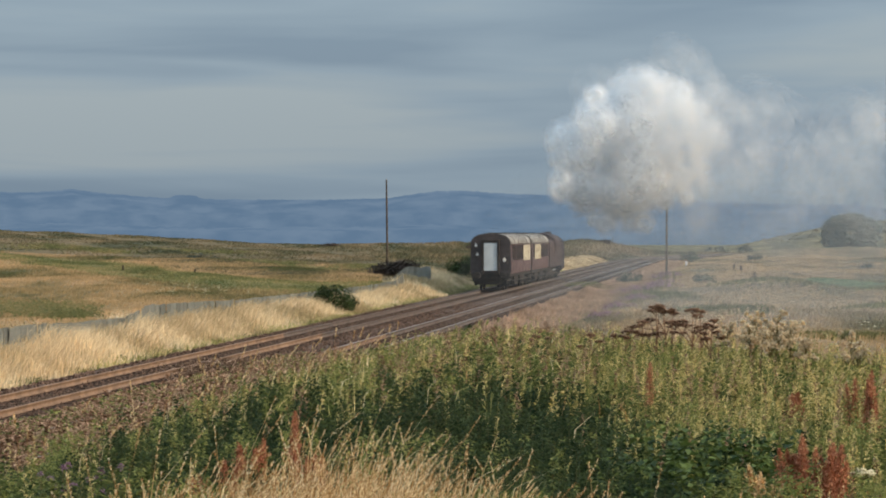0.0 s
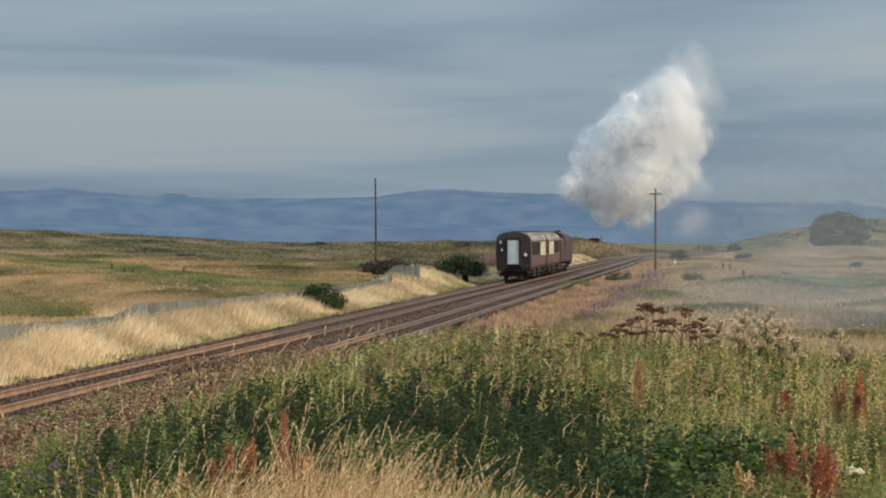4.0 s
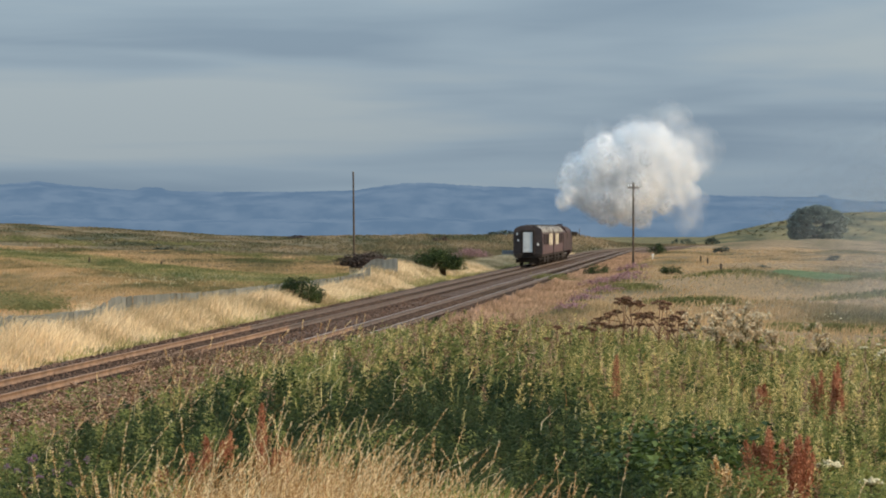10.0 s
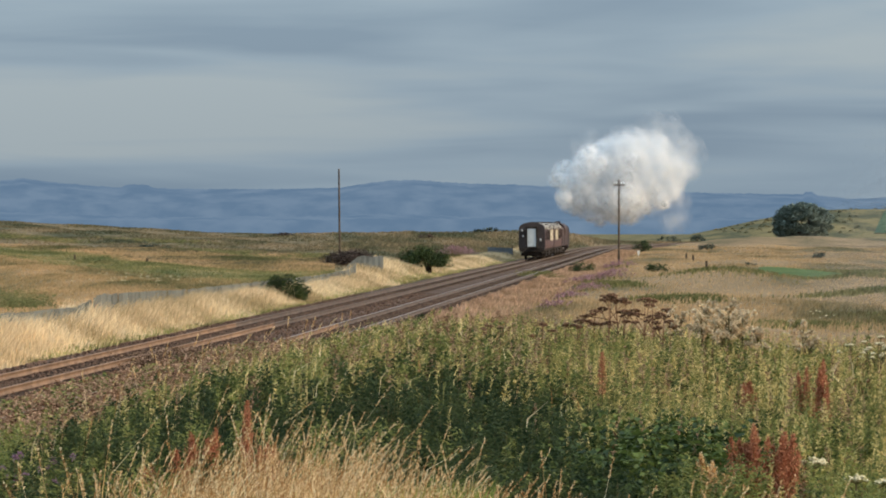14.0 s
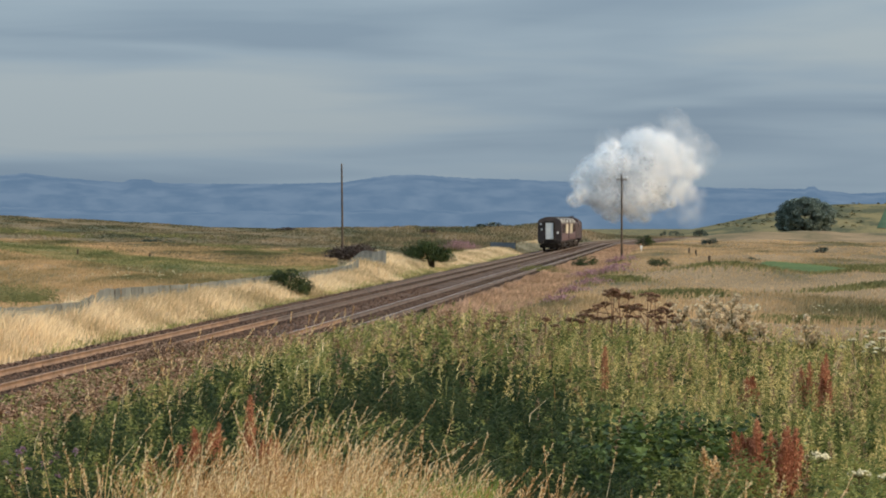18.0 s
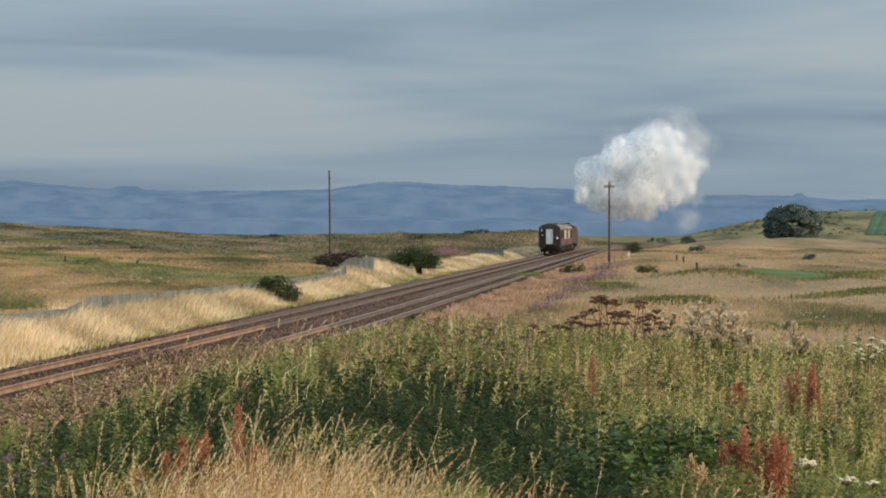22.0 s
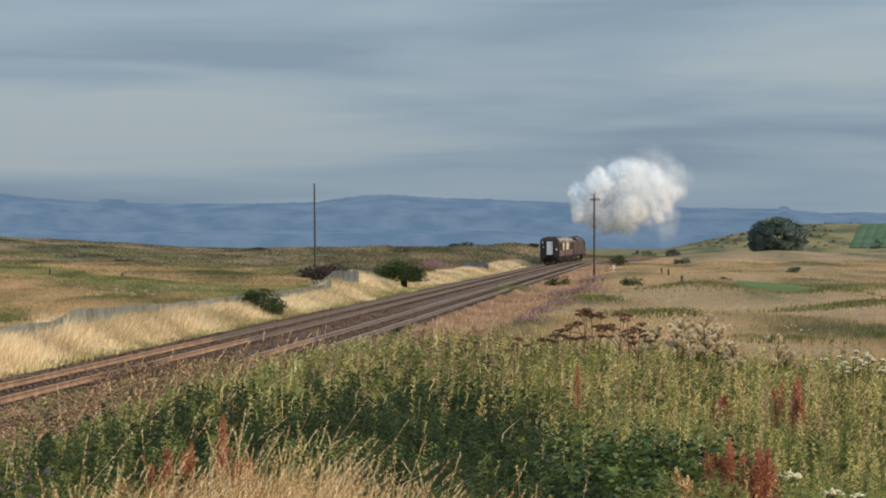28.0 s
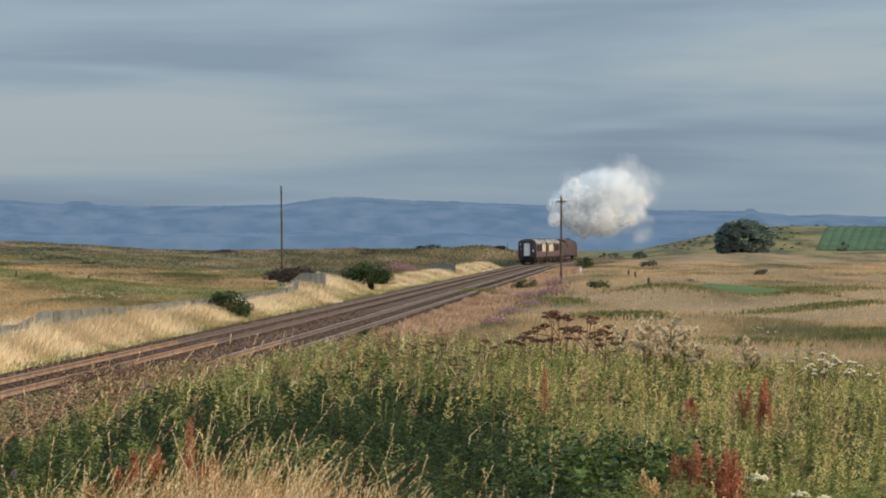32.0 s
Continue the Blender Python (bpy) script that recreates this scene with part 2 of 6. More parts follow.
def steam_material(name, share, tint=(0.985, 0.99, 0.994)):
    """Steam lit through and through; share: how much of it hides what lies behind."""
    m = bpy.data.materials.new(name)
    m.use_nodes = True
    nt = m.node_tree
    N, L = nt.nodes.new, nt.links.new
    bsdf = nt.nodes["Principled BSDF"]
    bsdf.inputs["Base Color"].default_value = (*tint, 1)
    bsdf.inputs["Roughness"].default_value = 1.0
    bsdf.inputs["Specular IOR Level"].default_value = 0.0
    tr, ms = N("ShaderNodeBsdfTranslucent"), N("ShaderNodeMixShader")
    tr.inputs["Color"].default_value = (*tint, 1)
    ms.inputs["Fac"].default_value = 0.62
    L(bsdf.outputs[0], ms.inputs[1])
    L(tr.outputs[0], ms.inputs[2])
    last = ms.outputs[0]
    if share < 1:
        clear, mix = N("ShaderNodeBsdfTransparent"), N("ShaderNodeMixShader")
        coord, n, ramp = N("ShaderNodeTexCoord"), N("ShaderNodeTexNoise"), N("ShaderNodeMapRange")
        n.inputs["Scale"].default_value, n.inputs["Detail"].default_value = 0.8, 5
        L(coord.outputs["Object"], n.inputs["Vector"])
        ramp.inputs["From Min"].default_value, ramp.inputs["From Max"].default_value = 0.38, 0.62
        ramp.inputs["To Min"].default_value, ramp.inputs["To Max"].default_value = share * 0.15, share
        L(n.outputs["Fac"], ramp.inputs["Value"])
        L(ramp.outputs["Result"], mix.inputs["Fac"])
        L(clear.outputs[0], mix.inputs[1])
        L(last, mix.inputs[2])
        last = mix.outputs[0]
    L(last, nt.nodes["Material Output"].inputs["Surface"])
    return m


scene.cycles.transparent_max_bounces = 128
scene.cycles.diffuse_bounces, scene.cycles.max_bounces = 12, 16   # steam scatters light many times over
for key, share in (("steam", 0.42), ("steam_dense", 0.22), ("steam_soft", 0.14), ("steam_thin", 0.085), ("steam_faint", 0.04)):
    M[key] = steam_material(key, share)
M["smoke"] = steam_material("thin_smoke", 0.0095, (0.50, 0.53, 0.545))


def haze_glow_material(name, low, high):
    """Distance: blue haze is put into the surface as a glow; the hills themselves take no light."""
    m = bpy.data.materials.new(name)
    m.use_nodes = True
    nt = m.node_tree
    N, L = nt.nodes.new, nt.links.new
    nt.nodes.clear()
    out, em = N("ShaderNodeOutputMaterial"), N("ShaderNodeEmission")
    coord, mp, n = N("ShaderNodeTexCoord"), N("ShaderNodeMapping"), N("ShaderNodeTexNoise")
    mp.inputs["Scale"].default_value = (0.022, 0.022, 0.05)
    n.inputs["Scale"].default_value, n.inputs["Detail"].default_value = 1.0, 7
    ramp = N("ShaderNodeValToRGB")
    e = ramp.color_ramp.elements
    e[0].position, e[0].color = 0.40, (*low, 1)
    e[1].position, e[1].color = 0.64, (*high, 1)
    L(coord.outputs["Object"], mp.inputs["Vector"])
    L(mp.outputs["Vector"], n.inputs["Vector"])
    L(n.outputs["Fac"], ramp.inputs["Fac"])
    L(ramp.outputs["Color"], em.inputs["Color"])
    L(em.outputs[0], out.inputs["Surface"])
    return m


# both colours are painted haze, not the hills' own tone
M["far"] = haze_glow_material("haze_blue_hills", (0.124, 0.20, 0.302), (0.168, 0.246, 0.347))


# ---- shapes ----
def part(name, bm, mat, parent=None, label=""):
    """One mesh object from a bmesh, under a thing or a part."""
    me = bpy.data.meshes.new(name)
    bm.to_mesh(me)
    bm.free()
    me.materials.append(M[mat])
    ob = new(name, me)
    ob.parent = parent
    return tagged(ob, label)


def arrays(name, verts, tris, mat, parent=None, smooth=False):
    """One mesh object from arrays of corners and triangles."""
    v, f = np.asarray(verts, np.float32).reshape(-1, 3), np.asarray(tris, np.int32).reshape(-1, 3)
    me = bpy.data.meshes.new(name)
    me.vertices.add(len(v))
    me.vertices.foreach_set("co", v.ravel())
    me.loops.add(f.size)
    me.loops.foreach_set("vertex_index", f.ravel())
    me.polygons.add(len(f))
    me.polygons.foreach_set("loop_start", np.arange(0, f.size, 3, dtype=np.int32))
    me.polygons.foreach_set("loop_total", np.full(len(f), 3, np.int32))
    if smooth:
        me.polygons.foreach_set("use_smooth", np.ones(len(f), bool))
    me.materials.append(M[mat])
    me.update()
    me.validate()
    ob = new(name, me)
    ob.parent = parent
    return ob


def box(bm, x0, x1, y0, y1, z0, z1, bevel=0.0):
    r = bmesh.ops.create_cube(bm, size=1)
    bmesh.ops.scale(bm, verts=r["verts"], vec=(x1 - x0, y1 - y0, z1 - z0))
    bmesh.ops.translate(bm, verts=r["verts"], vec=((x0 + x1) / 2, (y0 + y1) / 2, (z0 + z1) / 2))
    if bevel:
        edges = list({e for v in r["verts"] for e in v.link_edges})
        bmesh.ops.bevel(bm, geom=edges, offset=bevel, segments=2, affect="EDGES", profile=0.5)
    return bm


def tube(bm, p0, p1, r0, r1=None, sides=12):
    p0, p1 = Vector(p0), Vector(p1)
    d = p1 - p0
    m = Matrix.Translation((p0 + p1) / 2) @ d.to_track_quat("Z", "Y").to_matrix().to_4x4()
    bmesh.ops.create_cone(bm, cap_ends=True, segments=sides, radius1=r0, radius2=r0 if r1 is None else r1, depth=d.length, matrix=m)
    return bm


def slab(x0, x1, y0, y1, z0, z1, bevel=0.0):
    return box(bmesh.new(), x0, x1, y0, y1, z0, z1, bevel)


def rod(p0, p1, r0, r1=None, sides=12):
    return tube(bmesh.new(), p0, p1, r0, r1, sides)


def thing(name, label, category, at=None, group="", kind=""):
    e = new(name)
    e.empty_display_size = 0.3
    if at is not None:
        e.matrix_basis = at
    return tagged(e, label, category, group, kind)


def sheet(ob, label="", category=""):
    return tagged(ob, label, category, kind="stuff")


# ---- the lie of the land ----
def track_x(y):
    """The centre of the left track, abreast of y metres ahead; it bends to the right past 440 m."""
    y = np.asarray(y, float)
    c = np.clip(y - 440, 0, None)
    return -17.06 + 0.0985 * y + c * c / 1250


def step(a, b, v):
    u = np.clip((v - a) / (b - a), 0, 1)
    return u * u * (3 - 2 * u)


def waves(x, y):
    return (np.sin(x * 0.21 + 1.3 * np.sin(y * 0.045)) * np.sin(y * 0.062 + 0.7) + 0.6 * np.sin(x * 0.47 + y * 0.11 + 2.0)
            + 0.5 * np.sin(y * 0.19 - x * 0.13 + 0.5)) / 2.1


def ground_z(x, y):
    x, y = np.asarray(x, float), np.asarray(y, float)
    s = x - track_x(y)
    left = np.interp(s, [-160, -120, -93, -68, -50, -32, -12, -6, -3, 0], [4.9, 4.6, 3.9, 2.3, 1.2, 0.5, -0.1, -0.3, -0.42, -0.5])
    left = left + waves(x, y) * 0.34 * step(-8, -22, s)
    left = left + 0.9 * np.exp(-((y - 222) / 16) ** 2 - ((s + 7) / 3.0) ** 2)
    left = left + 1.9 * np.exp(-((y - 520) / 55) ** 2 - ((s + 32) / 22) ** 2)
    left = left + 2.3 * np.exp(-((y - 525) / 32) ** 2 - ((s + 14) / 6.5) ** 2)
    left = left * (1 - step(470, 640, y)) - 2.5 * step(560, 800, y)
    edge = 50 - 3.0 * np.clip(x - 1.0, 0, 9)             # the bank's far end
    bank = 1.55 * step(7.0, 10.8, s) * (1 - step(edge, edge + 58, y))
    right = -0.45 + 0.45 * step(7, 12, s) + bank + waves(x * 0.9 + 9, y * 0.8) * 0.55 * step(85, 150, y) * step(8, 18, s)
    right = right + 0.75 * np.exp(-((y - 205) / 11) ** 2 - ((x - 22.5) / 4.5) ** 2) + 0.85 * np.exp(-((y - 186) / 10) ** 2 - ((x - 29) / 3.2) ** 2)
    right = right + 0.9 * np.exp(-((y - 560) / 60) ** 2) * step(6, 14, s)
    right = right - 1.2 * step(600, 760, y) * (1 - step(60, 100, x))
    hill = 10.2 * step(66, 134, x + 0.1 * (900 - y)) * step(690, 905, y) * (1 - step(1000, 1500, y))
    z = np.where(s < 2, left, right) + hill
    return z - 7.0 * step(1100, 3000, y)


def dune_edge(x, y):
    """How far ahead the golden dune grass gives way to the green slope."""
    return np.interp(x / y, [-0.17, -0.1134, -0.0893, -0.065, -0.04], [300, 238, 213, 200, 194]) + 4 * np.sin(x * 0.31)


def hill_edge(x, y):
    """How far ahead the green slope gives way to the olive hillside."""
    return np.interp(x / y, [-0.17, -0.1134, -0.0893, -0.065, -0.04], [345, 298, 270, 253, 243]) + 4 * np.sin(x * 0.2 + 1)


def build_ground():
    ys = np.concatenate([np.linspace(-60, 16, 16), np.geomspace(18, 1000, 250), np.geomspace(1030, 4300, 24)])
    verts = []
    off = np.concatenate([-np.geomspace(700, 7.2, 60), np.linspace(-6.6, 13, 40), np.geomspace(13.6, 700, 64)])
    for y in ys:
        x = float(track_x(min(y, 700))) + off * max(1.0, y / 700)
        verts.append(np.stack([x, np.full_like(x, y), ground_z(x, np.full_like(x, y))], 1))
    verts = np.concatenate(verts)
    nx, ny = len(off), len(ys)
    i, j = np.meshgrid(np.arange(nx - 1), np.arange(ny - 1))
    a = (j * nx + i).ravel()
    tris = np.stack([a, a + 1, a + nx + 1, a, a + nx + 1, a + nx], 1).reshape(-1, 3)
    ob = arrays("ground", verts, tris, "dune", smooth=True)
    for k in ("heath", "soil", "hill", "hillside", "strip"):
        ob.data.materials.append(M[k])
    c = verts[tris].mean(1)
    s = c[:, 0] - track_x(c[:, 1])
    idx = np.zeros(len(tris), np.int32)
    green, olive = dune_edge(c[:, 0], c[:, 1]), hill_edge(c[:, 0], c[:, 1])
    idx[(s < -8) & (c[:, 1] > green)] = 5
    idx[(s < -8) & (c[:, 1] > olive)] = 0                  # a thin tan line between slope and hillside
    idx[(s < -8) & (c[:, 1] > olive + 9)] = 4
    idx[(c[:, 1] > 430) & (s < 2)] = 4
    idx[s > 2] = 1
    idx[(s > 2) & (c[:, 1] < 95)] = 2
    idx[(c[:, 0] > 58) & (c[:, 1] > 690)] = 3
    ob.data.polygons.foreach_set("material_index", idx)
    tagged(ob, "rolling dunes and heath with dry tan and green grass", "ground", kind="structure")


build_ground()


def ridge(name, y, profile, mat, rough, seed, base=-40):
    """Far hills: a skyline of (x, height) at y metres, sloping back, with small woods on the crest."""
    rng = np.random.default_rng(seed)
    px, pz = zip(*profile)
    x = np.linspace(px[0], px[-1], 700)
    z = np.interp(x, px, pz)
    for k in range(1, 7):
        z = z + rough / k * np.sin(x * 0.011 * k * k + rng.uniform(0, 6)) * 0.5
    z = z + rough * 0.42 * rng.standard_normal(len(x))
    rows = [(y, np.full_like(x, base)), (y, z * 0.5), (y + 60, z * 0.85), (y + 130, z), (y + 420, z * 0.3)]
    verts = np.concatenate([np.stack([x * yy / y, np.full_like(x, yy), zz], 1) for yy, zz in rows])
    n = len(x)
    i, j = np.meshgrid(np.arange(n - 1), np.arange(len(rows) - 1))
    a = (j * n + i).ravel()
    ob = arrays(name, verts, np.stack([a, a + 1, a + n + 1, a, a + n + 1, a + n], 1), mat, smooth=True)
    tagged(ob, "long far hills on the horizon with painted blue haze", "hills", kind="structure")


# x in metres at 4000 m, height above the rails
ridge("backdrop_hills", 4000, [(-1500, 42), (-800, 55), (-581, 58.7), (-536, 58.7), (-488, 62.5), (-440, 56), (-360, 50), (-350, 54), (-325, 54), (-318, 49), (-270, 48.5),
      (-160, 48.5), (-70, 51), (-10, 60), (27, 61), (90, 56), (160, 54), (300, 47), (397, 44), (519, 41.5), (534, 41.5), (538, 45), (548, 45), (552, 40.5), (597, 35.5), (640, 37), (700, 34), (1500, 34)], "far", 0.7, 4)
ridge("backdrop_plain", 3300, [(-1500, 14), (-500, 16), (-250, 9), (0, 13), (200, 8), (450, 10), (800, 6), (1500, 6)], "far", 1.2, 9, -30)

# ---- railway ----
TRACKS = (0.0, 4.0)            # centres, metres to the right of the left track
GAUGE = 0.7525                 # centre to rail centre


def along(y):
    """The place and heading of the left track at y metres ahead."""
    x = float(track_x(y))
    slope = float(track_x(y + 0.5) - track_x(y - 0.5))
    return x, math.degrees(math.atan(slope))


def strip(ys, offsets, heights):
    """A long strip along the track: corners at these offsets and heights at each y; offsets may close a ring."""
    verts, n = [], len(offsets)
    for y in ys:
        x, turn = along(y)
        c, s = math.cos(radians(turn)), math.sin(radians(turn))
        for o, z in zip(offsets, heights):
            verts.append((x + o * c, y - o * s, z))
    i, j = np.meshgrid(np.arange(n - 1), np.arange(len(ys) - 1))
    a = (j * n + i).ravel()
    return np.array(verts), np.stack([a, a + 1, a + n + 1, a, a + n + 1, a + n], 1).reshape(-1, 3)


def build_track():
    rng = np.random.default_rng(3)
    ys = np.concatenate([np.arange(20, 440, 7.0), np.arange(440, 700, 4.0)])
    v, f = strip(ys, [-3.3, -2.35, -1.2, 0, 1.2, 2.0, 2.8, 4, 5.2, 5.7, 6.7], [-0.62, -0.24, -0.19, -0.2, -0.19, -0.26, -0.19, -0.2, -0.19, -0.24, -0.62])
    v[:, 2] += rng.normal(0, 0.012, len(v))
    bed = arrays("ballast_bed", v, f, "ballast")
    bed.data.materials.append(M["greyballast"])
    bed.data.polygons.foreach_set("material_index", np.isin((np.arange(len(f)) // 2) % 10, (6, 7)).astype(np.int32))
    tagged(bed, "brown stone ballast bed under two railway tracks", "ballast", kind="structure")
    # loose stones on the near stretch
    n = 26000
    y = 45 + 130 * rng.random(n) ** 1.5
    s = rng.uniform(-2.9, 6.3, n)
    x = track_x(y) + s
    z = np.interp(s, [-3.3, -2.35, -1.2, 1.2, 2.0, 2.8, 5.2, 5.7, 6.7], [-0.62, -0.24, -0.19, -0.19, -0.26, -0.19, -0.19, -0.24, -0.62])
    v, f = lumps(np.stack([x, y, z + 0.01], 1), rng.uniform(0.03, 0.065, n), rng)
    sheet(arrays("ballast_stones", v, f, "stone"), "loose brown and pinkish ballast stones between the rails", "ballast")
    for k, o in enumerate(TRACKS):
        tr = thing("railway_track", "rusty steel rails on timber sleepers" if k == 0 else "worn steel rails on timber sleepers", "railway track", group="railway tracks")
        for side in (-GAUGE, GAUGE):
            prof = [(-0.07, -0.16), (-0.07, -0.145), (-0.012, -0.12), (-0.012, -0.045), (-0.036, -0.035), (-0.036, -0.004), (-0.028, 0.0), (0.028, 0.0), (0.036, -0.004),
                    (0.036, -0.035), (0.012, -0.045), (0.012, -0.12), (0.07, -0.145), (0.07, -0.16), (-0.07, -0.16)]
            v, f = strip(ys, [o + side + p for p, _ in prof], [h for _, h in prof])
            rail = arrays("rail", v, f, "rust", tr)
            rail.data.materials.append(M["railtop"])
            flat = np.abs(v[f][:, :, 2].min(1)) < 0.005
            rail.data.materials.append(M["dullrust"])
            far = v[f][:, :, 1].mean(1) > 118                # duller brown beyond the weeds
            rail.data.polygons.foreach_set("material_index", np.where(flat & (k == 1), 1, np.where(far, 2, 0)).astype(np.int32))
        TRACK_OBS.append(tr)


def lumps(p, r, rng):
    """Small uneven eight-sided lumps."""
    octa = np.array([(1, 0, 0), (-1, 0, 0), (0, 1, 0), (0, -1, 0), (0, 0, 1), (0, 0, -1)], float)
    tri = np.array([(0, 2, 4), (2, 1, 4), (1, 3, 4), (3, 0, 4), (2, 0, 5), (1, 2, 5), (3, 1, 5), (0, 3, 5)])
    n = len(p)
    a = rng.uniform(0, 6.28, n)
    c, s = np.cos(a), np.sin(a)
    v = octa[None] * rng.uniform(0.7, 1.25, (n, 6, 1)) * np.asarray(r).reshape(-1, 1, 1)
    v = np.stack([v[..., 0] * c[:, None] - v[..., 1] * s[:, None], v[..., 0] * s[:, None] + v[..., 1] * c[:, None], v[..., 2]], -1) + p[:, None]
    return v.reshape(-1, 3), (tri[None] + 6 * np.arange(n)[:, None, None]).reshape(-1, 3)


TRACK_OBS = []
build_track()


# ---- plants ----
def blades(p, h, w, lean, rng, bend=0.5):
    """Grass blades: three triangles each, bent towards the tip. Leans to the right with the wind."""
    n = len(p)
    h, w = np.broadcast_to(h, n), np.broadcast_to(w, n)
    a = rng.uniform(0, 6.28, n)
    d = np.stack([np.cos(a), np.sin(a)], 1) * rng.uniform(0, lean, (n, 1)) + np.array([0.35 * lean, 0])
    wa = rng.uniform(-1.3, 1.3, n)
    wd = np.stack([np.cos(wa), np.sin(wa), np.zeros(n)], 1) * (w / 2)[:, None]
    mid = p + np.concatenate([d * (h * 0.25)[:, None], (h * 0.6)[:, None]], 1)
    tip = p + np.concatenate([d * (h * (0.5 + bend))[:, None], (h * (1 - 0.25 * lean))[:, None]], 1)
    v = np.stack([p - wd, p + wd, mid - wd * 0.75, mid + wd * 0.75, tip], 1)
    tri = np.array([(0, 1, 3), (0, 3, 2), (2, 3, 4)])
    return v.reshape(-1, 3), (tri[None] + 5 * np.arange(n)[:, None, None]).reshape(-1, 3)


def spikes(p, h, w, lean, rng):
    """Thin blades of one triangle each, for grass far off."""
    n = len(p)
    h, w = np.broadcast_to(h, n), np.broadcast_to(w, n)
    d = rng.uniform(-lean, lean, (n, 2)) + np.array([0.4 * lean, 0])
    wa = rng.uniform(-1.2, 1.2, n)
    wd = np.stack([np.cos(wa), np.sin(wa), np.zeros(n)], 1) * (w / 2)[:, None]
    tip = p + np.concatenate([d * h[:, None], h[:, None]], 1)
    v = np.stack([p - wd, p + wd, tip], 1)
    return v.reshape(-1, 3), np.arange(3 * n).reshape(-1, 3)


def leaves(p, out, size, rng, ratio=0.38, droop=0.35):
    """Pointed leaves folded along the midrib, growing from p towards out."""
    n = len(p)
    size = np.broadcast_to(size, n)[:, None]
    out = out / np.linalg.norm(out, axis=1, keepdims=True)
    side = np.cross(out, np.array([0, 0, 1.0]) + rng.normal(0, 0.25, (n, 3)))
    side = side / (np.linalg.norm(side, axis=1, keepdims=True) + 1e-6)
    up = np.cross(side, out)
    tip = p + out * size - np.array([0, 0, 1.0]) * size * droop * rng.uniform(0, 1.4, (n, 1))
    mid = p + out * size * 0.45 + up * size * 0.04
    v = np.stack([p, mid + side * size * ratio / 2 + up * size * 0.06, tip, mid - side * size * ratio / 2 + up * size * 0.06], 1)
    tri = np.array([(0, 1, 2), (0, 2, 3)])
    return v.reshape(-1, 3), (tri[None] + 4 * np.arange(n)[:, None, None]).reshape(-1, 3)


def join(*pairs):
    vs, fs, k = [], [], 0
    for v, f in pairs:
        vs.append(v)
        fs.append(f + k)
        k += len(v)
    return np.concatenate(vs), np.concatenate(fs)


def on_ground(x, y, sink=0.02):
    """Places on the ground, or on the ballast where the tracks lie."""
    bed = np.interp(offset(x, y), [-3.3, -2.35, 5.7, 6.7], [-0.62, -0.22, -0.22, -0.62])
    return np.stack([x, y, np.maximum(ground_z(x, y), bed) - sink], 1)


def patchy(x, y, k, seed):
    """Smooth patches between 0 and 1."""
    a = np.sin(x * k + seed) * np.cos(y * k * 0.8 + 2 * seed) + 0.6 * np.sin(x * k * 2.3 - y * k * 1.7 + 3 * seed) + 0.4 * np.sin(y * k * 3.1 + x * k * 0.6 + seed * 5)
    return np.clip(0.5 + a * 0.33, 0, 1)


def leafy(x, y, height, per, size, rng, lean=0.12, spread=0.09, low=0.25):
    """Upright leafy weeds: stems with leaves up to the tip. Returns stems and leaves."""
    n = len(x)
    p = on_ground(x, y)
    tip = p + np.stack([rng.normal(0.05, lean, n) * height, rng.normal(0, lean, n) * height, height], 1)
    stems = spikes(p, height, np.full(n, 0.012) + 0.02 * size, 0.02, rng)
    t = rng.uniform(low, 1, (n, per)) ** 0.75
    base = p[:, None] + (tip - p)[:, None] * t[..., None]
    a = rng.uniform(0, 6.28, (n, per))
    out = np.stack([np.cos(a), np.sin(a), rng.uniform(-0.25, 0.75, (n, per))], -1)
    base = base + out * spread * (1.15 - t[..., None]) * rng.uniform(0, 1.2, (n, per, 1))
    sz = size * rng.uniform(0.6, 1.35, (n, per)) * (1.15 - 0.5 * t)
    return stems, leaves(base.reshape(-1, 3), out.reshape(-1, 3), sz.ravel(), rng)


def fan(n, y0, y1, rng, x0=-0.165, x1=0.195):
    """Even places on the ground between two distances in the view's fan."""
    y = np.sqrt(rng.uniform(y0 * y0, y1 * y1, n))
    return y * rng.uniform(x0, x1, n), y


def offset(x, y):
    return x - track_x(y)


def spires(x, y, height, per, size, rng):
    """Slender willowherb: narrow leaves that point up along a tall stem."""
    n = len(x)
    p = on_ground(x, y)
    lean = rng.normal(0.06, 0.10, (n, 2)) * height[:, None]
    tip = p + np.concatenate([lean, height[:, None]], 1)
    stems = spikes(p, height * 0.95, np.full(n, 0.008) + 0.02 * size, 0.05, rng)
    t = rng.uniform(0.3, 1, (n, per))
    base = p[:, None] + (tip - p)[:, None] * t[..., None]
    a = rng.uniform(0, 6.28, (n, per))
    out = np.stack([np.cos(a), np.sin(a), rng.uniform(0.3, 1.6, (n, per))], -1)
    sz = size * rng.uniform(0.6, 1.3, (n, per)) * (1.25 - 0.7 * t)
    return stems, leaves(base.reshape(-1, 3), out.reshape(-1, 3), sz.ravel(), rng, 0.24, 0.25)


def straw_edge(x, y):
    """How far ahead the pale seeding grass reaches before the weeds take over."""
    reach = np.interp(x / y, [-0.11, -0.09, -0.07, -0.034, -0.01, 0.02, 0.065, 0.085], [17.2, 19.8, 22.6, 23.8, 22.6, 21.7, 20.4, 18.0])
    return reach + 1.4 * (patchy(x, y, 1.4, 0.3) - 0.5)


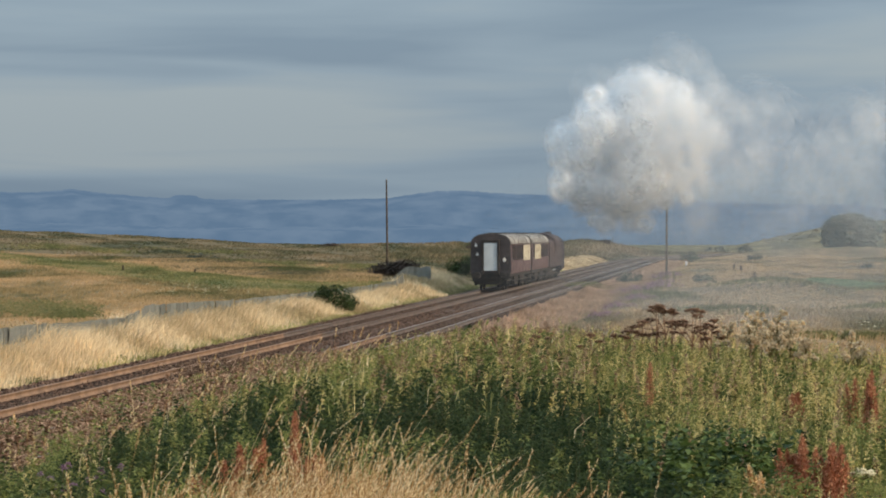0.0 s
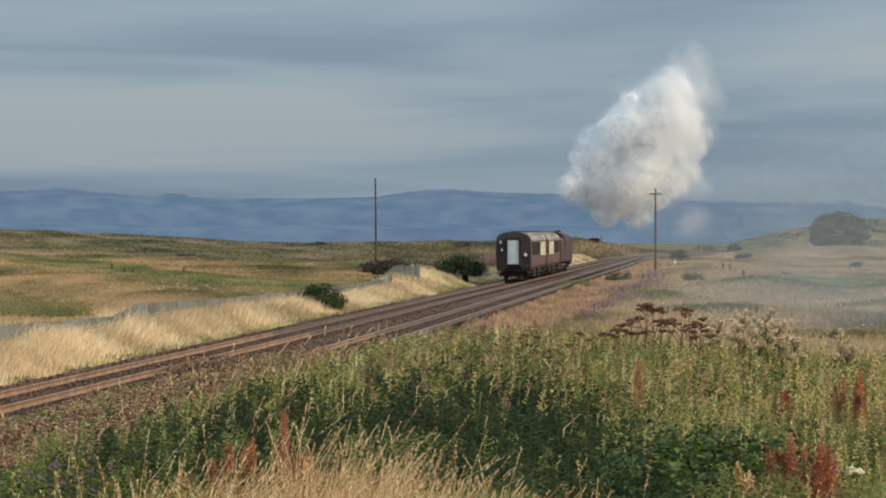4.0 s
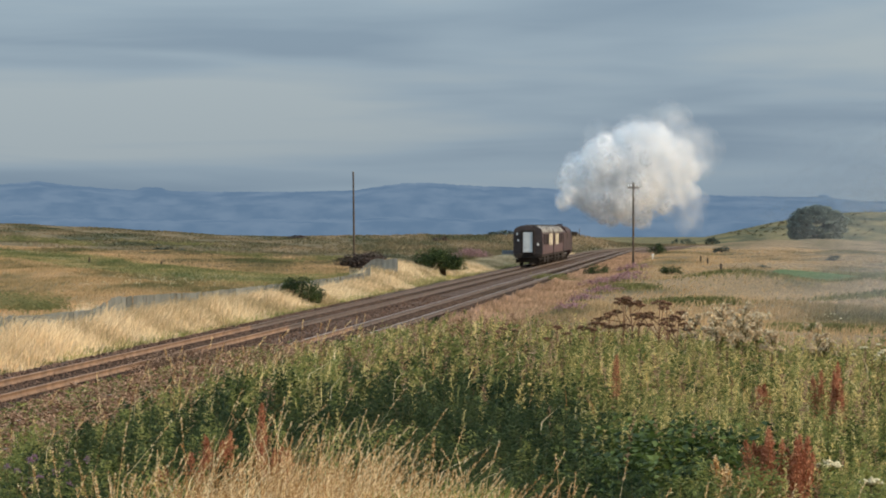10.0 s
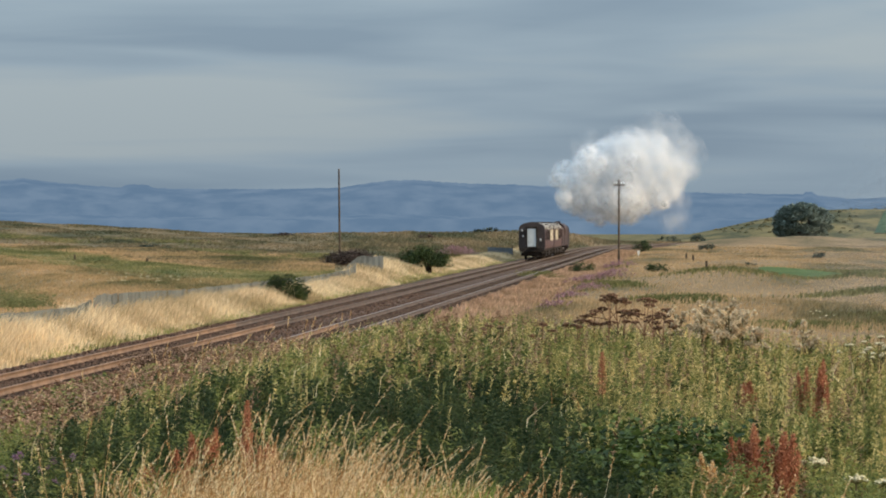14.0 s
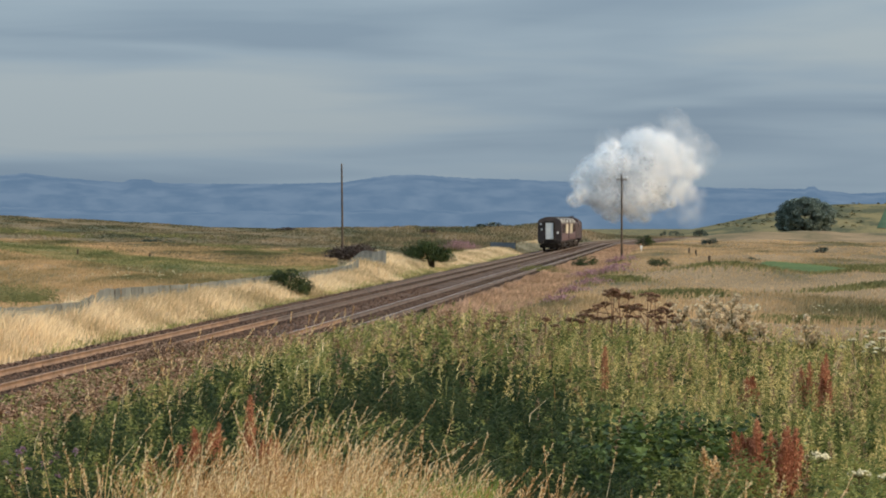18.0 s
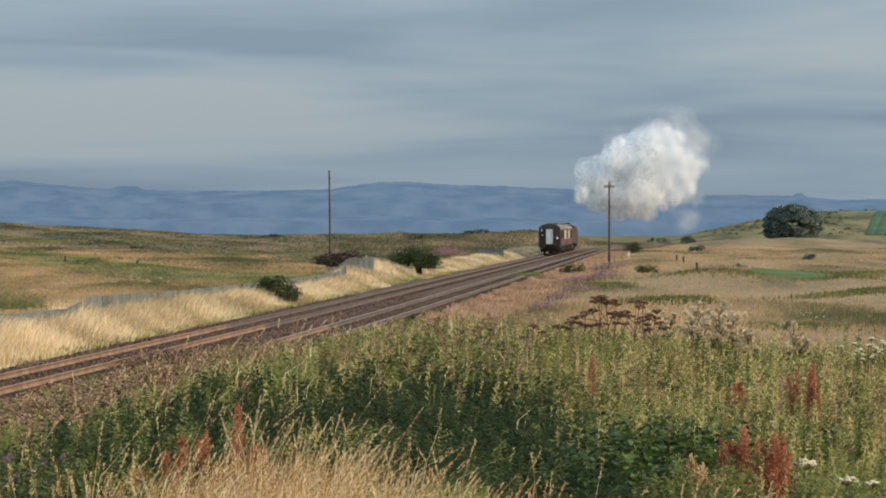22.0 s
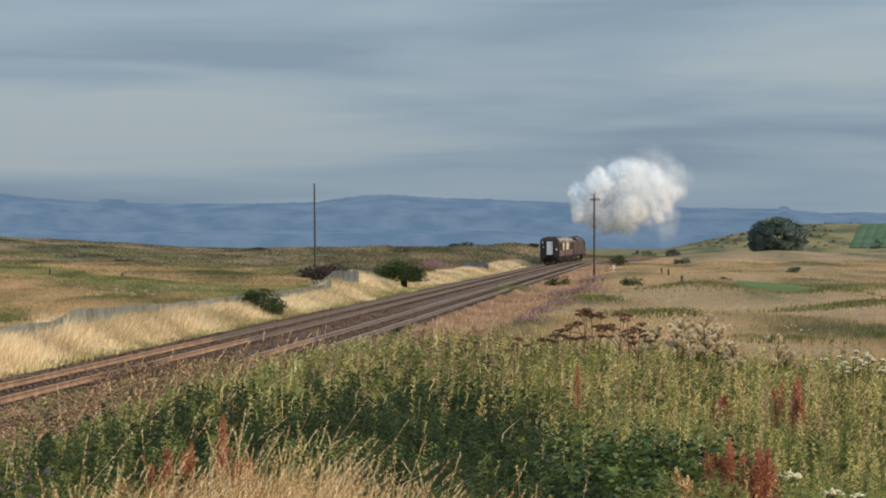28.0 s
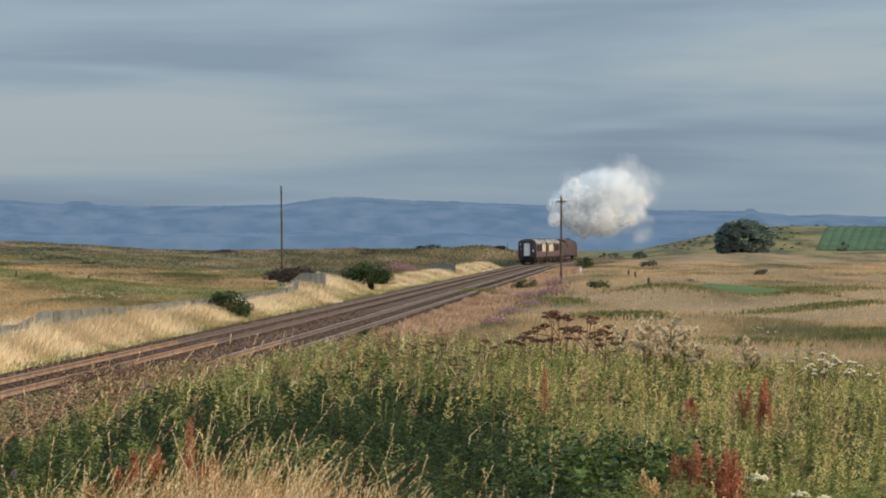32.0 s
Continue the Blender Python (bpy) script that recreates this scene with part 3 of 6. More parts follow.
def thin_out(x, y, rng, s0=8.6):
    s = offset(x, y)
    s0 = s0 - 1.0 * (1 - step(44, 62, y))
    keep = (y > straw_edge(x, y) - rng.uniform(0, 1.2, len(x))) & (s > s0 + 1.5 * rng.random(len(x))) & (rng.random(len(x)) < 0.3 + 0.7 * step(s0, s0 + 3.0, s))
    return x[keep], y[keep], s[keep]


def shade_at(x, y):
    """Where shade on the bank is put into darker nettle leaves: 0 to 1."""
    a = x / y
    far = np.interp(y, [24, 40], [0.083, 0.042])
    deep = step(-0.045, -0.012, a) * (1 - step(far - 0.02, far + 0.01, a)) * (1 - step(37, 43, y))
    side = 0.75 * step(-0.15, -0.11, a) * (1 - step(0.0, 0.05, a)) * (1 - step(31, 41, y))
    return np.maximum(deep, side)


def build_weeds():
    rng = np.random.default_rng(11)
    st, gr, ye, ne, pk = [], [], [], [], []
    # broad-leaved weeds, darker and lower
    for n, y0, y1, per, size, hs in ((3600, 19.0, 33, 84, 0.058, 0.54), (3200, 33, 50, 66, 0.085, 0.54), (1700, 50, 78, 46, 0.125, 0.5)):
        x, y, s = thin_out(*fan(n, y0, y1, rng), rng)
        h = hs * (0.35 + 0.95 * patchy(x, y, 1.1, 1.7)) * rng.uniform(0.65, 1.2, len(x)) * (0.4 + 0.6 * step(8.5, 12, s))
        k = patchy(x, y, 0.5, 0.9) > 0.25 + 0.4 * step(0.045, 0.1, x / y) * step(25, 29, y)
        dark = rng.random(len(x)) < 0.05 + 0.95 * shade_at(x, y) * (0.68 + 0.45 * patchy(x, y, 0.9, 1.9))
        for group, mask in ((gr, k & ~dark), (ne, dark)):
            a, b = leafy(x[mask], y[mask], h[mask], per, size, rng)
            st.append(a)
            group.append(b)
    # slender paler weeds, taller, thick on the far and right-hand parts
    for n, y0, y1, per, size, hs in ((3600, 20.5, 33, 66, 0.058, 0.76), (5600, 33, 50, 54, 0.08, 0.76), (5000, 50, 80, 40, 0.115, 0.72)):
        x, y, s = thin_out(*fan(n, y0, y1, rng), rng, 9.0)
        want = 0.12 + 0.1 * (1 - step(-0.12, -0.03, x / y)) + 1.0 * step(0.03, 0.085, x / y) * step(23.5, 27, y) + 0.5 * step(0.10, 0.13, x / y) + 0.95 * step(31, 44, y)
        want = want * (1 - 0.8 * shade_at(x, y))
        k = rng.random(len(x)) < want * (0.45 + 0.75 * patchy(x, y, 0.8, 2.9))
        x, y, s = x[k], y[k], s[k]
        h = hs * (0.45 + 0.75 * patchy(x, y, 0.7, 3.3)) * rng.uniform(0.6, 1.15, len(x)) * (0.4 + 0.6 * step(9, 12.5, s))
        tint = rng.random(len(x)) + 0.32 * step(36, 42, y) * (1 - step(62, 76, y)) * step(-0.05, -0.01, x / y) * (1 - step(0.035, 0.07, x / y))
        for group, mask in ((ye, tint < 0.60), (gr, (tint >= 0.60) & (tint < 0.86)), (pk, tint >= 0.86)):
            a, b = spires(x[mask], y[mask], h[mask], per, size, rng)
            st.append(a)
            group.append(b)
    sheet(arrays("weed_stems", *join(*st), "stem"), "thin brown and green stems of the weeds on the bank", "weeds")
    sheet(arrays("green_weeds", *join(*gr), "green"), "thick dark green nettles and weeds on the bank", "weeds")
    sheet(arrays("pale_weeds", *join(*ye), "yellowgreen"), "yellow-green willowherb and weeds on the bank's crest", "weeds")
    sheet(arrays("seeding_willowherb", *join(*pk), "pinkstalk"), "brown and pinkish seeding willowherb among the weeds", "weeds")
    sheet(arrays("nettles", *join(*ne), "nettle"), "green nettles on the bank, darkened to stand in for shade", "weeds")
    # long grass among the weeds of the crest
    x, y, s = thin_out(*fan(20000, 29, 80, rng), rng, 8.2)
    k = rng.random(len(x)) < (1 - 0.85 * shade_at(x, y)) * (0.25 + 0.75 * step(33, 40, y)) * patchy(x, y, 0.9, 2.4) ** 1.5 * 1.5
    x, y, s = x[k], y[k], s[k]
    dry = rng.random(len(x)) < 0.22 + 0.3 * patchy(x, y, 0.5, 5.1)
    h = rng.uniform(0.45, 0.95, len(x)) * (0.45 + 0.55 * step(8.2, 11.5, s))
    v1 = blades(on_ground(x, y)[~dry], h[~dry] * 0.9, 0.010 + 0.0002 * y[~dry], 0.75, rng)
    v2 = blades(on_ground(x, y)[dry], h[dry] * 0.95, 0.010 + 0.0002 * y[dry], 0.7, rng)
    sheet(arrays("long_grass", *v1, "yellowgreen"), "long yellow-green grass among the weeds", "grass")
    sheet(arrays("dry_stalks", *v2, "straw"), "dry tawny stalks among the weeds", "grass")
    # brambles with broad leaves
    n = 260
    x, y = rng.normal(2.25, 0.42, n), rng.normal(25.8, 1.3, n)
    a, b = leafy(x, y, rng.uniform(0.3, 0.75, n) * np.exp(-((x - 2.35) / 1.2) ** 2), 34, 0.115, rng, 0.3, 0.16)
    v, f = b
    q = v.reshape(-1, 4, 3)
    c = (q[:, 1] + q[:, 3]) / 2
    q[:, 1], q[:, 3] = c + (q[:, 1] - c) * 2.0, c + (q[:, 3] - c) * 2.0
    sheet(arrays("bramble_patch", *join(a, (q.reshape(-1, 3), f)), "bramble"), "glossy broad-leaved dark green bramble patch", "brambles")


def seedy(x, y, h, rng, share=0.2, width=0.011, head=0.028):
    """Dry grass: bent blades, and stalks with feathery heads."""
    p = on_ground(x, y)
    b1 = blades(p, h * rng.uniform(0.6, 0.95, len(x)), width, 0.75, rng, 0.35)
    pick = rng.random(len(x)) < share
    stalk = blades(p[pick], h[pick] * rng.uniform(1.0, 1.35, pick.sum()), width * 0.6, 0.5, rng, 0.3)
    q = stalk[0].reshape(-1, 5, 3)
    tips, down = q[:, 4], q[:, 2] - q[:, 4]
    t = rng.uniform(0, 1, (len(tips), 24))
    seedp = tips[:, None] + down[:, None] * (t[..., None] * 0.45)
    out = rng.normal(0, 0.32, (*t.shape, 3)) + np.array([0.35, 0, 0.9])
    return join(b1, stalk, leaves(seedp.reshape(-1, 3), out.reshape(-1, 3), head, rng, 0.32, 0.1))


def build_grass():
    rng = np.random.default_rng(12)
    # pale seeding grass close to the camera
    cx, cy = fan(1700, 15.8, 25.5, rng, -0.13, 0.165)
    k = (cy < straw_edge(cx, cy)) & (rng.random(1700) < 0.2 + 0.9 * patchy(cx, cy, 2.3, 1.6))
    cx, cy = cx[k], cy[k]
    hc = rng.uniform(0.42, 1.05, len(cx)) * (1 - 0.27 * step(-0.02, 0.03, cx / cy))
    m = 54
    off = rng.normal(0, 0.12, (len(cx), m, 2))
    x, y = (cx[:, None] + off[..., 0]).ravel(), (cy[:, None] + off[..., 1]).ravel()
    h = (hc[:, None] * rng.uniform(0.45, 1.12, (len(cx), m))).ravel()
    v, f = seedy(x, y, h, rng, 0.10, 0.0115, 0.024)
    sheet(arrays("seeding_grass", v, f, "straw"), "tussocks of tall dry golden grass with feathery seed heads", "grass")
    x, y = fan(9000, 18.5, 22.5, rng, -0.085, 0.03)
    k = patchy(x, y, 1.0, 2.1) > 0.52
    sheet(arrays("fresh_grass", *blades(on_ground(x, y)[k], rng.uniform(0.35, 0.68, k.sum()), 0.012, 0.5, rng), "limegrass"), "fresh green grass among the dry tussocks", "grass")
    # scattered pale stalks among the weeds near the track
    x, y = fan(520, 27, 52, rng, -0.15, 0.0)
    s = offset(x, y)
    k = (s > 7.2) & (s < 11.5) & (patchy(x, y, 0.8, 4.4) > 0.45)
    v = seedy(x[k], y[k], rng.uniform(0.5, 0.95, k.sum()), rng, 0.8, 0.012, 0.04)
    sheet(arrays("grass_stalks", *v, "straw"), "scattered pale dry grass stalks beside the track", "grass")
    # pale grass beside the left track
    n = 90000
    y = 60 + 390 * rng.random(n) ** 1.8
    s = -2.9 - 3.9 * rng.random(n) ** 0.8
    x = track_x(y) + s
    hgt = (0.2 + (0.68 + 0.32 * (1 - step(125, 175, y))) * step(-2.8, -5.2, s)) * rng.uniform(0.55, 1.15, n) * (0.75 + 0.45 * patchy(x, y, 0.5, 2.0))
    bare = (np.abs(y - 240) < 3.5) & (s > -5.4)              # trodden short under the hawthorn
    v = blades(on_ground(x, y), np.where(bare, 0.3, 1.0) * hgt, 0.018 + y * 0.00016, 0.5, rng)
    sheet(arrays("verge_grass", *v, "verge"), "long pale dry grass beside the track", "grass")
    n = 34000
    y = 84 + 360 * rng.random(n) ** 1.5
    s = 5.75 + 3.6 * rng.random(n) ** 1.3
    x = track_x(y) + s
    v = blades(on_ground(x, y), rng.uniform(0.16, 0.46, n) * (0.6 + 0.6 * patchy(x, y, 0.4, 1.2)), 0.018 + y * 0.0002, 0.5, rng)
    sheet(arrays("cess_grass", *v, "cess"), "pinkish tan dry grass along the edge of the right track", "grass")
    n = 26000
    y = 66 + 300 * rng.random(n) ** 1.4
    s = -3.0 - 2.6 * rng.random(n) ** 1.5
    x = track_x(y) + s
    k = patchy(x, y, 0.11, 3.7) * (1.25 - 0.25 * np.abs(s + 3.0)) > 0.42
    v = blades(on_ground(x, y)[k], rng.uniform(0.2, 0.5, k.sum()) * (0.5 + 0.35 * np.abs(s[k] + 3.0)), 0.02 + y[k] * 0.00014, 0.5, rng)
    sheet(arrays("verge_green_grass", *v, "freshgrass"), "yellow-green young grass at the foot of the pale verge", "grass")
    # green fringe between ballast and verge
    n = 9000
    y = 60 + 240 * rng.random(n) ** 1.5
    x = track_x(y) - rng.uniform(2.6, 3.9, n)
    k = patchy(x, y, 0.25, 5.0) > 0.42
    v = blades(on_ground(x, y)[k], rng.uniform(0.12, 0.34, k.sum()), 0.03, 0.6, rng)
    sheet(arrays("verge_weeds", *v, "rank"), "low green weeds along the edge of the ballast", "weeds")
    # dunes: golden tussocks, a green slope behind them, olive grass beyond
    n = 170000
    y = np.sqrt(rng.uniform(92 ** 2, 330 ** 2, n))
    x = y * rng.uniform(-0.17, -0.02, n)
    k = offset(x, y) < -6.2
    x, y = x[k], y[k]
    clump = 0.35 + 0.95 * patchy(x, y, 0.45, 1.0) * patchy(x, y, 0.13, 2.2)
    edge = dune_edge(x, y) + rng.normal(0, 4, len(x)) + 16 * (patchy(x, y, 0.16, 0.7) - 0.45)
    back = hill_edge(x, y) + rng.normal(0, 4, len(x))
    dark = np.exp(-((y - 130) / 20) ** 2 - ((offset(x, y) + 9) / 3.0) ** 2) > rng.random(len(x))
    for name, k, mat, label in (("dune_grass", ((y < edge) & ~dark) | (y > back), "dunegrass", "rough golden marram grass on the dunes"),
                                ("slope_grass", (((y >= edge) & (y <= back)) | dark), "stripgrass", "long green grass on the dune slope")):
        v = blades(on_ground(x[k], y[k]), rng.uniform(0.12, 0.36, k.sum()) * clump[k], 0.022 + y[k] * 0.0002, 0.6, rng)
        sheet(arrays(name, *v, mat), label, "grass")
    n = 70000
    y = np.sqrt(rng.uniform(236 ** 2, 520 ** 2, n))
    x = y * rng.uniform(-0.17, 0.06, n)
    k = (offset(x, y) < -6.2) & (y > hill_edge(x, y) + 12 + rng.normal(0, 5, n))
    x, y = x[k], y[k]
    v = spikes(on_ground(x, y), rng.uniform(0.06, 0.26, len(x)) * (0.35 + patchy(x, y, 0.12, 1.0)), 0.10 + y * 0.0006, 1.2, rng)
    sheet(arrays("hillside_grass", *v, "hillgrass"), "rough olive-brown grass on the dune hillside", "grass")
    # dark scrub on the dunes: behind the fence, along the hillside's foot and on its shoulder
    spots = [(-19.6, 148, 1.5, 7, 0.6), (-17.8, 142, 1.0, 4, 0.45), (-46.0, 355, 3.6, 16, 0.8), (-39.0, 350, 2.4, 10, 0.6), (-24.5, 252, 1.0, 3, 0.35), (-18.0, 330, 3.0, 8, 0.5),
             (-8.0, 320, 2.5, 7, 0.5), (-30.0, 390, 5.0, 14, 0.5), (-13.0, 300, 1.4, 4, 0.45)]
    n = 4200
    cc = np.array(spots)[rng.integers(0, len(spots), n)]
    x, y = cc[:, 0] + rng.normal(0, 0.7, n) * cc[:, 2], cc[:, 1] + rng.normal(0, 0.6, n) * cc[:, 3]
    a, b = leafy(x, y, rng.uniform(0.3, 1.0, n) * cc[:, 4], 7, 0.2, rng, 0.3, 0.2, 0.1)
    sheet(arrays("dune_scrub", *join(a, b), "stripgrass"), "low green scrub and rank growth on the dunes", "scrub")
    n = 26
    x = rng.normal(-15.5, 2.0, n)
    y = 186 + rng.normal(0, 7, n)
    p = on_ground(x, y, 0) + np.array([0, 0, 0.42])
    p = np.repeat(p, 5, 0) + rng.normal(0, 0.06, (n * 5, 3))
    pick = np.repeat(offset(x, y) < -8, 5)
    sheet(arrays("dune_flowers", *lumps(p[pick], rng.uniform(0.02, 0.04, pick.sum()), rng), "white"), "scattered cream flower heads in the dune grass", "wildflowers")
    # heath
    n = 120000
    y = np.sqrt(rng.uniform(58 ** 2, 460 ** 2, n))
    x = y * rng.uniform(-0.05, 0.2, n)
    s = offset(x, y)
    turf = ((x - 31.0) / 3.4) ** 2 + ((y - 228) / 15) ** 2 < 1
    k = (s > 6.3) & ~turf
    x, y = x[k], y[k]
    hk = rng.uniform(0.05, 0.26, len(x)) * (0.3 + 1.1 * patchy(x, y, 0.16, 3.0)) * (1 + 0.6 * (1 - step(70, 120, y)))
    sheet(arrays("heath_grass", *spikes(on_ground(x, y), hk, 0.022 + y * 0.0003, 0.6, rng), "heathgrass"), "dry tan heath grass on rolling ground", "grass")
    x, y = fan(30000, 56, 150, rng, -0.03, 0.2)
    k = (offset(x, y) > 7.0) & (patchy(x, y, 0.35, 2.7) > 0.3)
    x, y = x[k], y[k]
    sheet(arrays("heath_stalks", *blades(on_ground(x, y), rng.uniform(0.14, 0.42, len(x)), 0.012 + 0.00022 * y, 0.85, rng), "heathgrass"), "thin dry grass stalks on the near heath", "grass")
    # olive grass on the far dunes beside the bend
    n = 14000
    y = rng.uniform(400, 660, n)
    x = track_x(y) - rng.uniform(3.2, 34, n)
    sheet(arrays("far_dune_grass", *spikes(on_ground(x, y), rng.uniform(0.15, 0.5, n), 0.3, 0.5, rng), "hillgrass"), "olive-green rough grass on the far dunes", "grass")
    # rank green tussocks on the hummocks and hollows
    n = 18000
    c = [(22.5, 205, 4.0, 9), (29.5, 190, 2.8, 5), (14, 150, 2.0, 5), (24, 128, 3.0, 3), (11.5, 235, 1.6, 8), (37, 240, 4, 3), (15, 112, 1.6, 2.5), (20.5, 118, 1.4, 2.0), (26, 165, 3.5, 3.0), (13, 185, 1.8, 5.0), (33, 210, 4.0, 4.0), (19, 92, 1.3, 2.0)]
    w = rng.integers(0, len(c), n)
    cc = np.array(c)[w]
    x, y = cc[:, 0] + rng.normal(0, 0.55, n) * cc[:, 2], cc[:, 1] + rng.normal(0, 0.55, n) * cc[:, 3]
    sheet(arrays("rank_tussocks", *blades(on_ground(x, y), rng.uniform(0.12, 0.42, n), 0.06, 0.9, rng), "rank"), "rank green grass tussocks on the hummocks", "grass")
    # dead growth and debris over the near end of the right track
    n = 60000
    x, y = fan(n, 40, 104, rng, -0.16, 0.0)
    s = offset(x, y)
    lush = patchy(x, y, 0.55, 0.4)
    k = (s > 1.0 + 2.2 * step(84, 96, y) + 0.6 * lush) & (s < 9.4) & (rng.random(n) < (0.1 + 0.9 * step(102, 90, y)) * (0.25 + 0.75 * step(0.3, 0.6, patchy(x, y, 1.3, 3.3))) * (1 - 0.6 * step(5.0, 8.5, s)))
    x, y, lush, low = x[k], y[k], lush[k], 0.2 + 0.8 * step(1.8, 3.4, s[k])
    kind = rng.random(len(x)) + 0.35 * patchy(x, y, 0.9, 4.1)
    for name, mask, mat, label in (("dead_growth", kind < 0.86, "pinkstalk", "low dead brown and pinkish growth over the near track"),
                                   ("brown_litter", (kind >= 0.86) & (kind < 1.0), "brown", "brown dead stems and litter over the near track"),
                                   ("track_weeds", kind >= 1.0, "green", "green weeds that spread over the near track")):
        a, b = leafy(x[mask], y[mask], rng.uniform(0.12, 0.5, mask.sum()) * low[mask] * (0.55 + 0.7 * lush[mask]), 9, 0.15, rng, 0.55, 0.16, 0.05)
        sheet(arrays(name, *join(a, b), mat), label, "weeds")
    # a heap of earth and dead stems across the near rails, and pale litter on the ballast
    n = 1100
    y = rng.normal(91.0, 2.2, n)
    x = track_x(y) + rng.normal(1.3, 0.5, n)
    a, b = leafy(x, y, rng.uniform(0.1, 0.3, n), 9, 0.11, rng, 0.6, 0.16, 0.05)
    sheet(arrays("track_heap", *join(a, b), "litter"), "brown heap of dead stems lying across the rails", "weeds")
    n = 24000
    y = 46 + 54 * rng.random(n)
    s = rng.uniform(2.0, 9.0, n)
    x = track_x(y) + s
    k = (patchy(x, y, 0.9, 1.3) > 0.42) & (x > -0.17 * y)
    x, y, s = x[k], y[k], s[k]
    pale = rng.random(len(x)) < 0.4 + 0.5 * patchy(x, y, 0.5, 2.6)
    for name, mask, mat, label in (("pale_litter", pale, "pinkstalk", "pale pinkish dead stalks strewn over the ballast"), ("ballast_weeds", ~pale, "green", "straggling green weeds in the ballast")):
        a, b = leafy(x[mask], y[mask], rng.uniform(0.1, 0.38, mask.sum()) * (0.6 + 0.4 * step(3, 6, s[mask])), 9, 0.13, rng, 0.6, 0.18, 0.05)
        sheet(arrays(name, *join(a, b), mat), label, "weeds")
    # faded willowherb by the cess
    x, y = fan(15000, 28, 105, rng, -0.16, 0.04)
    s = offset(x, y)
    k = (s > 6.0) & (s < 9.8) & (patchy(x, y, 0.6, 2.2) > 0.22)
    x, y = x[k], y[k]
    a, b = leafy(x, y, rng.uniform(0.15, 0.45, len(x)) * (0.5 + 0.5 * step(6, 8, s[k])), 12, 0.085, rng)
    sheet(arrays("faded_willowherb", *join(a, b), "pinkstalk"), "faded pinkish willowherb beside the ballast", "weeds")


build_weeds()
build_grass()


def crown(rng, n, radius, squash, size, top_lean=0.0, low=-0.35):
    """Leaves of a bush: clumps spread over an uneven dome."""
    k = int(np.clip(n // 90, 10, 70)) if low > -0.5 else 240
    clump = (0.2, 0.36) if low > -0.5 else (0.11, 0.19)
    u = rng.uniform(0, 6.28, k)
    w = rng.uniform(low, 1, k)
    r = radius * (rng.uniform(0.55, 0.95, k) if low > -0.5 else rng.uniform(0.72, 0.93, k))
    c = np.stack([np.cos(u) * np.sqrt(1 - w * w) * r, np.sin(u) * np.sqrt(1 - w * w) * r, w * r * squash], 1)
    c[:, 0] += top_lean * np.clip(c[:, 2], 0, None)
    which = rng.integers(0, k, n)
    d = rng.normal(0, 1, (n, 3))
    d = d / np.linalg.norm(d, axis=1, keepdims=True) * rng.uniform(0.5, 1.0, (n, 1)) * radius * rng.uniform(*clump, k)[which][:, None]
    d[:, 2] *= 0.75
    return leaves(c[which] + d, d + rng.normal(0, 0.3 * radius * 0.3, (n, 3)), size * rng.uniform(0.6, 1.3, n), rng, 0.6, 0.2)


def bush(name, label, x, y, width, height, mat="bush", n=2600, size=None, trunk=0.0, lean=0.0, seed=0, low=-0.35, lift=0.6, foot_x=0.0):
    rng = np.random.default_rng(seed + 100)
    z = float(ground_z(x, y))
    b = thing(name, label, "tree" if name == "tree" else "bush", pose(x, y, z - 0.03))
    r = width / 2
    cz = trunk + 0.12 * height
    v, f = crown(rng, n, r, (height - cz) / r * 0.85, size or width * 0.055, top_lean=lean, low=low)
    lo, hi = np.quantile(v[:, 2], 0.02), np.quantile(v[:, 2], 0.995)
    v[:, 2] = trunk * lift + np.clip((v[:, 2] - lo) / (hi - lo), -0.02, 1.1) * (height - trunk * lift)
    v[:, :2] *= r / np.quantile(np.abs(v[:, 0]), 0.985)
    arrays("crown", v, f, mat, b)
    bm = bmesh.new()
    for k in range(5):
        a = k * 1.26 + seed
        foot = (foot_x + 0.015 * width * math.cos(a), 0.015 * width * math.sin(a), -0.05)
        mid = (0.5 * foot_x + 0.08 * width * math.cos(a), 0.08 * width * math.sin(a), cz + 0.12 * height)
        end = (0.3 * width * math.cos(a), 0.3 * width * math.sin(a), cz + (0.35 + 0.3 * math.sin(k * 2.1)) * height)
        tube(bm, foot, mid, 0.028 * width, 0.018 * width, 7)
        tube(bm, mid, end, 0.018 * width, 0.006 * width, 6)
    part("trunk", bm, "bark", b)
    return b


